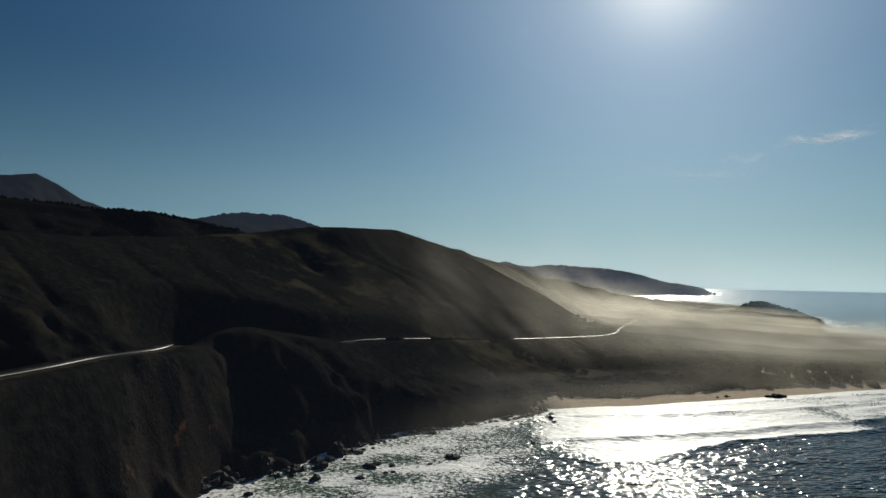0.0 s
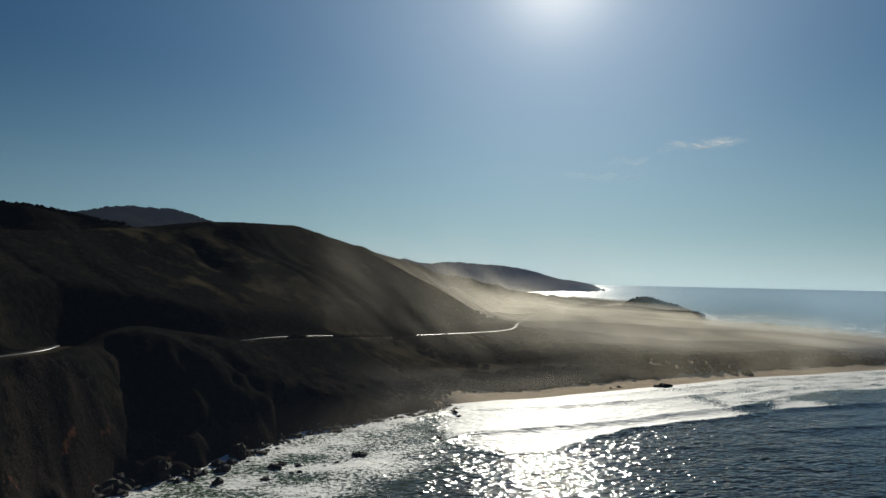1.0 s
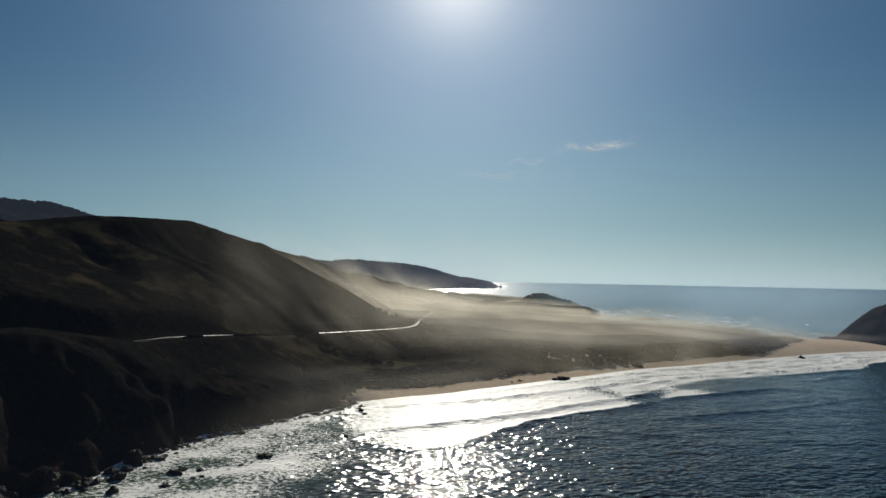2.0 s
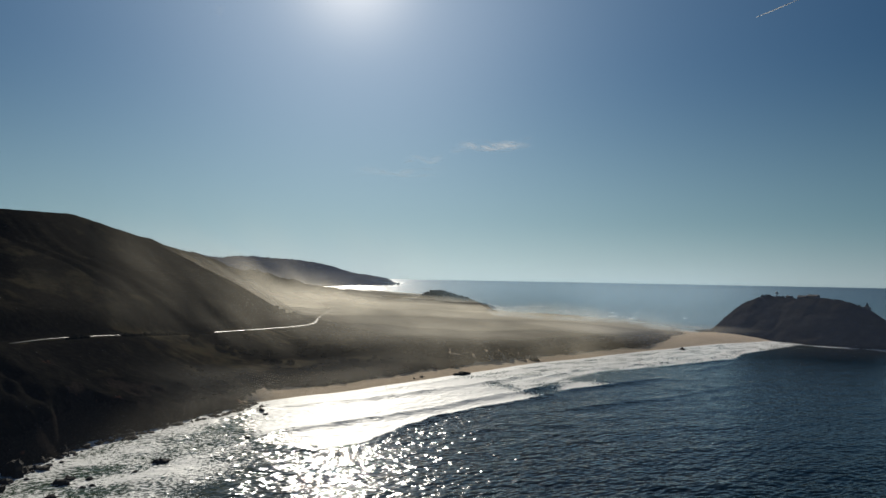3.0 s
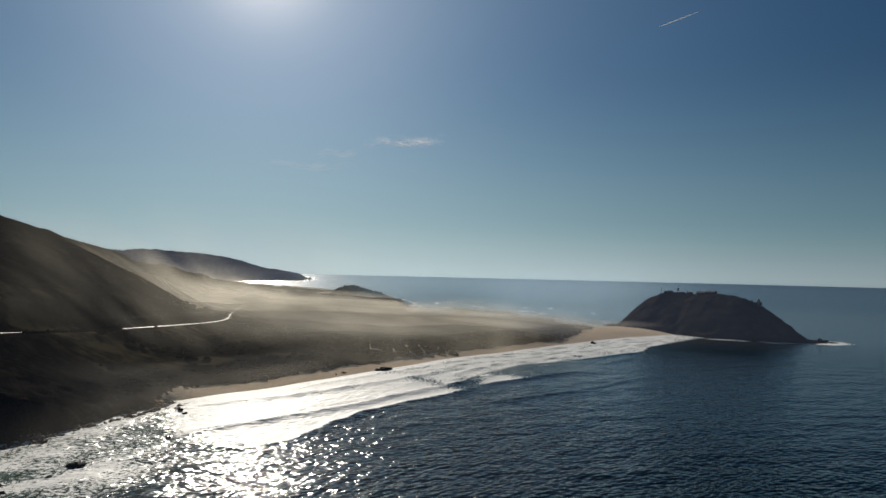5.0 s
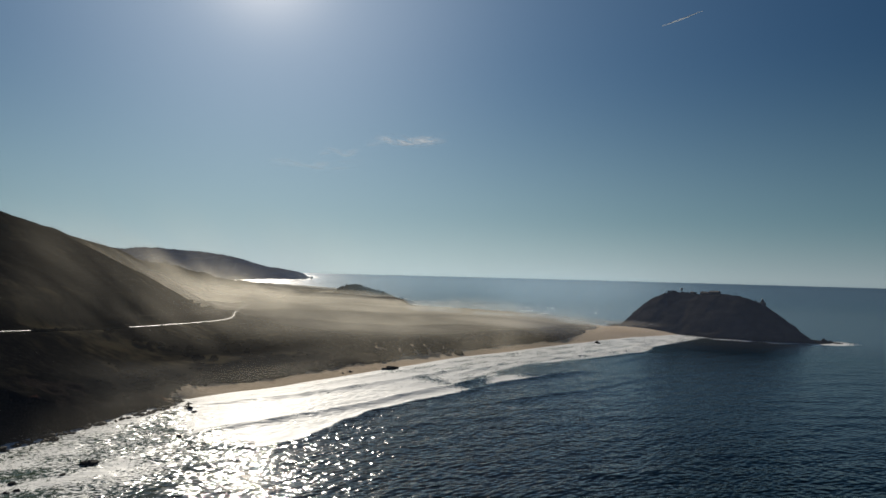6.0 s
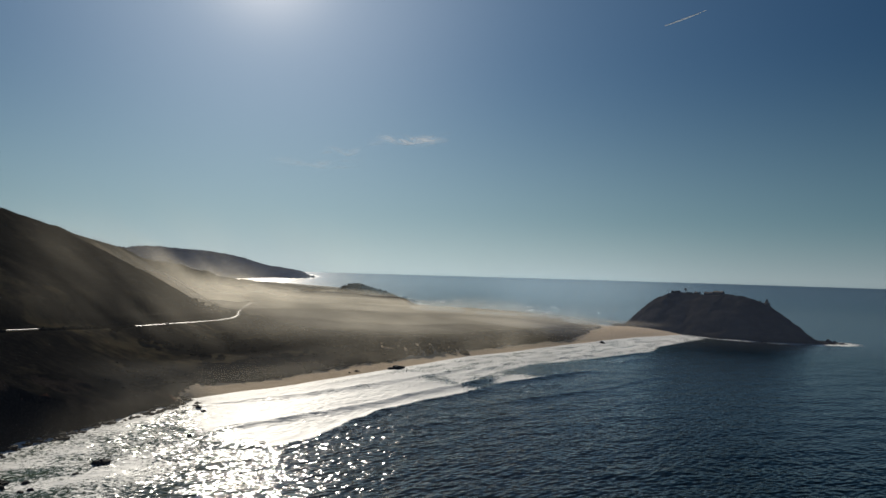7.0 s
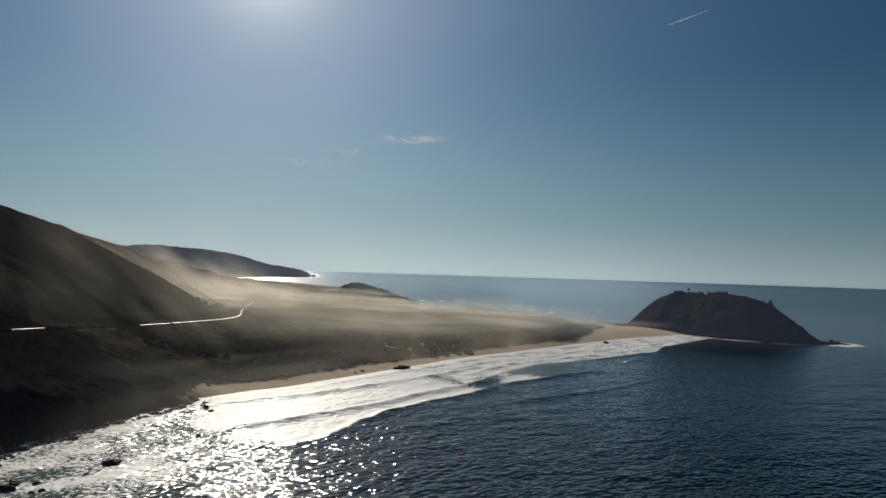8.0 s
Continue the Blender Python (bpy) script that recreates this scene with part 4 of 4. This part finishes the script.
def cloud(name, az0, az1, near_, far_, up, thick):
    """A level veil of cloud between two bearings and two distances, thinning to nothing at its rim."""
    u, v = np.meshgrid(np.linspace(0, 1, 25), np.linspace(0, 1, 17), indexing="ij")
    u, v = u.ravel(), v.ravel()
    a = np.radians(az0 + (az1 - az0) * u)
    r_ = near_ + (far_ - near_) * (v * 0.6 + (1 - u) * 0.4)
    verts = np.stack([r_ * np.sin(a), r_ * np.cos(a), up + 12 * np.sin(u * 7) + 8 * np.cos(v * 5)], -1)
    ob = link_mesh(name, verts, grid_faces(25, 17, False), CLOUD)
    attribute(ob, "veil", 1.25 * thick * np.clip(4 * u * (1 - u), 0, 1) ** 1.2 * np.clip(4 * v * (1 - v), 0, 1) ** 1.2)
    return tagged(ob, "thin white wisp of high cloud in blue sky", "cloud", kind="stuff")


cloud("high_cloud", 29.4, 36.4, 4050, 4720, 950, 0.75)
cloud("high_cloud", 25.6, 29.0, 4150, 4550, 850, 0.30)
cloud("high_cloud", 21.0, 29.5, 4250, 4900, 800, 0.22)
cloud("high_cloud", 9.7, 10.9, 3620, 3850, 1480, 0.40)

CONTRAIL, vn, vl, vp = material("white_vapour")
vapour = vn.new("ShaderNodeBsdfTranslucent")
vapour.inputs["Color"].default_value = (0.95, 0.95, 0.95, 1)
vl.new(vapour.outputs[0], vn["Material Output"].inputs["Surface"])
bm = bmesh.new()
for k in range(14):
    u = k / 13
    a = radians(53.5 + 3.1 * u)
    r_ = 3900 - 180 * u
    bmesh.ops.create_circle(bm, segments=6, radius=1.2 + 2.0 * math.sin(math.pi * min(u * 1.1, 1)), matrix=Matrix.Translation((r_ * math.sin(a), r_ * math.cos(a), 1500)) @ pose(0, 0, 0, 90, 0, 30))
bm.verts.ensure_lookup_table()
for k in range(13):
    for j in range(6):
        bm.faces.new([bm.verts[k * 6 + j], bm.verts[k * 6 + (j + 1) % 6], bm.verts[k * 6 + 6 + (j + 1) % 6], bm.verts[k * 6 + 6 + j]])
tagged(part("contrail", bm, CONTRAIL, smooth=True), "short straight white vapour trail high in the sky", "contrail", kind="stuff")


# ---------------------------------------------------------------- buildings on the island
STONE = mottled("weathered_stone_wall", (0.11, 0.10, 0.09), (0.08, 0.072, 0.064), 0.6, 0.85, 0.3, 0.05)
ROOF = mottled("dark_brown_roof", (0.045, 0.032, 0.028), (0.035, 0.028, 0.025), 0.8, 0.8, 0.3, 0.05)
STEEL = mottled("galvanised_steel", (0.30, 0.31, 0.32), (0.24, 0.25, 0.26), 1.5, 0.45, 0.05, 0.02, 0.8)
GLASS, gn, gl, gp = material("dark_window_glass")
gp.inputs["Base Color"].default_value, gp.inputs["Roughness"].default_value = (0.02, 0.025, 0.03, 1), 0.08


def box(sx, sy, sz, at=(0, 0, 0)):
    """A box with its foot at at, edges slightly worn."""
    bm = bmesh.new()
    bmesh.ops.create_cube(bm, size=1, matrix=Matrix.Translation((at[0], at[1], at[2] + sz / 2)) @ Matrix.Diagonal((sx, sy, sz, 1)))
    bmesh.ops.bevel(bm, geom=bm.edges[:], offset=min(sx, sy, sz) * 0.06, segments=1, affect="EDGES")
    return bm


def tube(r0, r1, tall, at=(0, 0, 0), sides=10):
    bm = bmesh.new()
    bmesh.ops.create_cone(bm, cap_ends=True, segments=sides, radius1=r0, radius2=r1, depth=tall, matrix=Matrix.Translation((at[0], at[1], at[2] + tall / 2)))
    return bm


def rod(a, b, r):
    a, b = Vector(a), Vector(b)
    bm = bmesh.new()
    bmesh.ops.create_cone(bm, cap_ends=True, segments=5, radius1=r, radius2=r, depth=(b - a).length, matrix=Matrix.Translation((a + b) / 2) @ (b - a).to_track_quat("Z", "Y").to_matrix().to_4x4())
    return bm


def house(name, long, deep, eaves, ridge, windows):
    base = new(name)
    bm = bmesh.new()
    prof = ((-deep / 2, -2.5), (deep / 2, -2.5), (deep / 2, eaves), (0, ridge), (-deep / 2, eaves))
    ends = [[bm.verts.new((sx * long / 2, py_, pz_)) for py_, pz_ in prof] for sx in (-1, 1)]
    bm.faces.new(ends[0][::-1]), bm.faces.new(ends[1])
    for k in range(5):
        bm.faces.new((ends[0][k], ends[0][(k + 1) % 5], ends[1][(k + 1) % 5], ends[1][k]))
    bmesh.ops.recalc_face_normals(bm, faces=bm.faces)
    part("wall", bm, STONE, base)
    for sy in (-1, 1):
        rise_ = math.atan2(ridge - eaves, deep / 2)
        ob = part("roof", box(long + 0.9, deep / 2 / math.cos(rise_) + 0.5, 0.25), ROOF, base)
        ob.matrix_basis = Matrix.Translation((0, sy * deep / 4, (eaves + ridge) / 2 + 0.02)) @ Matrix.Rotation(-sy * rise_, 4, "X")
    for sy in (-1, 1):
        for k in range(windows):
            wx_ = (k + 0.5) / windows * long - long / 2
            win = part("window", box(1.2, 0.16, 1.7, (wx_, sy * (deep / 2 + 0.02), eaves * 0.42)), STONE, base)
            part("pane", box(0.9, 0.10, 1.4, (wx_, sy * (deep / 2 + 0.09), eaves * 0.42 + 0.15)), GLASS, win)
    part("door", box(1.1, 0.14, 2.1, (long * 0.06, -deep / 2 - 0.05, 0)), ROOF, base)
    part("chimney", box(0.9, 0.9, 1.8, (long * 0.3, 0, ridge - 0.7)), STONE, base)
    return base


def on_isle(px_, py_):
    return float(isle_height(np.array([float(px_)]), np.array([float(py_)]))[0])


for k, (px_, py_, big) in enumerate(((1338, 985, 0.85), (1341, 977, 1.0), (1340, 970, 0.75), (1346, 941, 0.5), (1345, 920, 0.55), (1338, 822, 0.45), (1337, 775, 0.5))):
    ob = copy_thing(TREES[k % 2], pose(px_, py_, on_isle(px_, py_) - 3.0 * big, 0, 0, 50 * k) @ Matrix.Scale(big, 4))
    tagged(ob, "dark wind-clipped cypress on the island's crest", "tree", "trees on the island")
for px_, py_, long, deep, ridge, turn in ((1346, 897, 19, 9, 6.4, 92), (1345, 873, 23, 10, 6.6, 88), (1347, 930, 8, 6, 4.4, 80)):
    ob = house("island_house" if long > 10 else "island_shed", long, deep, ridge * 0.62, ridge, max(2, long // 4))
    ob.matrix_basis = pose(px_, py_, on_isle(px_, py_), 0, 0, turn)
    tagged(ob, "long stone house with a pitched roof on the island's crest" if long > 10 else "small stone shed with pitched roof on the rock island", "house" if long > 10 else "shed", "island buildings")

tank = new("water_tower")
for k in range(4):
    a = math.pi / 4 + k * math.pi / 2
    part("leg", rod((2.4 * math.cos(a), 2.4 * math.sin(a), -2), (1.9 * math.cos(a), 1.9 * math.sin(a), 4.2), 0.22), STEEL, tank)
for k in range(4):
    a, b = math.pi / 4 + k * math.pi / 2, math.pi / 4 + (k + 1) * math.pi / 2
    part("brace", rod((2.3 * math.cos(a), 2.3 * math.sin(a), 0.6), (2.0 * math.cos(b), 2.0 * math.sin(b), 3.9), 0.1), STEEL, tank)
part("tank", tube(2.7, 2.7, 4.6, (0, 0, 4.1), 16), STEEL, tank)
part("lid", tube(2.9, 0.3, 1.0, (0, 0, 8.7), 16), STEEL, tank)
tank.matrix_basis = pose(1350, 959, on_isle(1350, 959))
tagged(tank, "round steel water tank on four braced legs", "water tower")

mast = new("radio_mast")
for k in range(3):
    a = k * 2.094
    part("pole", rod((0.55 * math.cos(a), 0.55 * math.sin(a), -2), (0.25 * math.cos(a), 0.25 * math.sin(a), 17), 0.13), STEEL, mast)
for k in range(9):
    a, b = (k % 3) * 2.094, ((k + 1) % 3) * 2.094
    s = 0.55 - 0.033 * k
    part("brace", rod((s * math.cos(a), s * math.sin(a), k * 1.9), (s * math.cos(b), s * math.sin(b), k * 1.9 + 1.7), 0.06), STEEL, mast)
part("aerial", rod((0, 0, 16.8), (0, 0, 20), 0.09), STEEL, mast)
mast.matrix_basis = pose(1334, 993, on_isle(1334, 993))
tagged(mast, "slender three-legged steel lattice radio mast", "mast")

light = new("lighthouse")
part("wall", box(11, 8, 8.5, (0, 0, -2.5)), STONE, light)
part("tower", box(4.6, 4.6, 12, (0, 0, -2.5)), STONE, light)
part("gallery", tube(2.9, 2.9, 0.4, (0, 0, 9.5), 14), STEEL, light)
lamp_room = part("lantern_room", tube(1.6, 1.6, 2.4, (0, 0, 9.9), 10), GLASS, light)
part("cap", tube(1.9, 0.15, 1.4, (0, 0, 12.3), 14), STEEL, light)
for k in (-1, 1):
    win = part("window", box(1.2, 0.16, 1.8, (k * 3.5, -4.02, 2)), STONE, light)
    part("pane", box(0.9, 0.1, 1.5, (k * 3.5, -4.1, 2.15)), GLASS, win)
light.matrix_basis = pose(1337, 760, on_isle(1337, 760) - 2, 0, 0, 75)
tagged(light, "squat stone lighthouse with lantern on the island's shoulder", "lighthouse")


# ---------------------------------------------------------------- cars on the road
PAINT = mottled("dark_car_paint", (0.02, 0.022, 0.026), (0.025, 0.027, 0.03), 1.0, 0.3, 0.02, 0.01)
PALE = mottled("silver_car_paint", (0.45, 0.46, 0.47), (0.42, 0.43, 0.44), 1.0, 0.3, 0.02, 0.01, 0.5)
RUBBER = mottled("tyre_rubber", (0.02, 0.02, 0.02), (0.03, 0.03, 0.03), 3.0, 0.9)


def car(paint):
    base = new("car")
    part("body", box(4.4, 1.8, 0.75, (0, 0, 0.35)), paint, base)
    bm = box(2.3, 1.6, 0.62, (-0.25, 0, 1.08))
    for v in bm.verts:
        if v.co.z > 1.4:
            v.co.x = -0.25 + (v.co.x + 0.25) * 0.72
            v.co.y *= 0.86
    cabin = part("cabin", bm, GLASS, base)
    part("roof", box(1.6, 1.36, 0.07, (-0.25, 0, 1.69)), paint, cabin)
    for sx in (-1.35, 1.35):
        for sy in (-0.82, 0.82):
            bm = tube(0.33, 0.33, 0.22, (0, 0, -0.11), 14)
            wheel = part("wheel", bm, RUBBER, base)
            wheel.matrix_basis = Matrix.Translation((sx, sy, 0.33)) @ Matrix.Rotation(math.pi / 2, 4, "X")
            part("rim", tube(0.19, 0.19, 0.26, (0, 0, -0.13), 10), STEEL, wheel)
    return base


for (px_, py_), paint, lane, label in (((215, 1000), PAINT, 2.1, "dark car driving on the coast road"), ((318, 1115), PAINT, -2.1, "dark car on the coast road below the hill"), ((452, 1360), PALE, 2.1, "silver car on the coast road across the shelf")):
    k = int(np.argmin(np.hypot(ROAD_LINE[:, 0] - px_, ROAD_LINE[:, 1] - py_)))
    go = ROAD_LINE[k + 1] - ROAD_LINE[k]
    go /= np.linalg.norm(go)
    ob = car(paint)
    ob.matrix_basis = pose(ROAD_LINE[k][0] + go[1] * lane, ROAD_LINE[k][1] - go[0] * lane, ROAD_LINE[k][2] + 0.63, 0, 0, math.degrees(math.atan2(go[1], go[0])))
    tagged(ob, label, "car", "cars on the road")
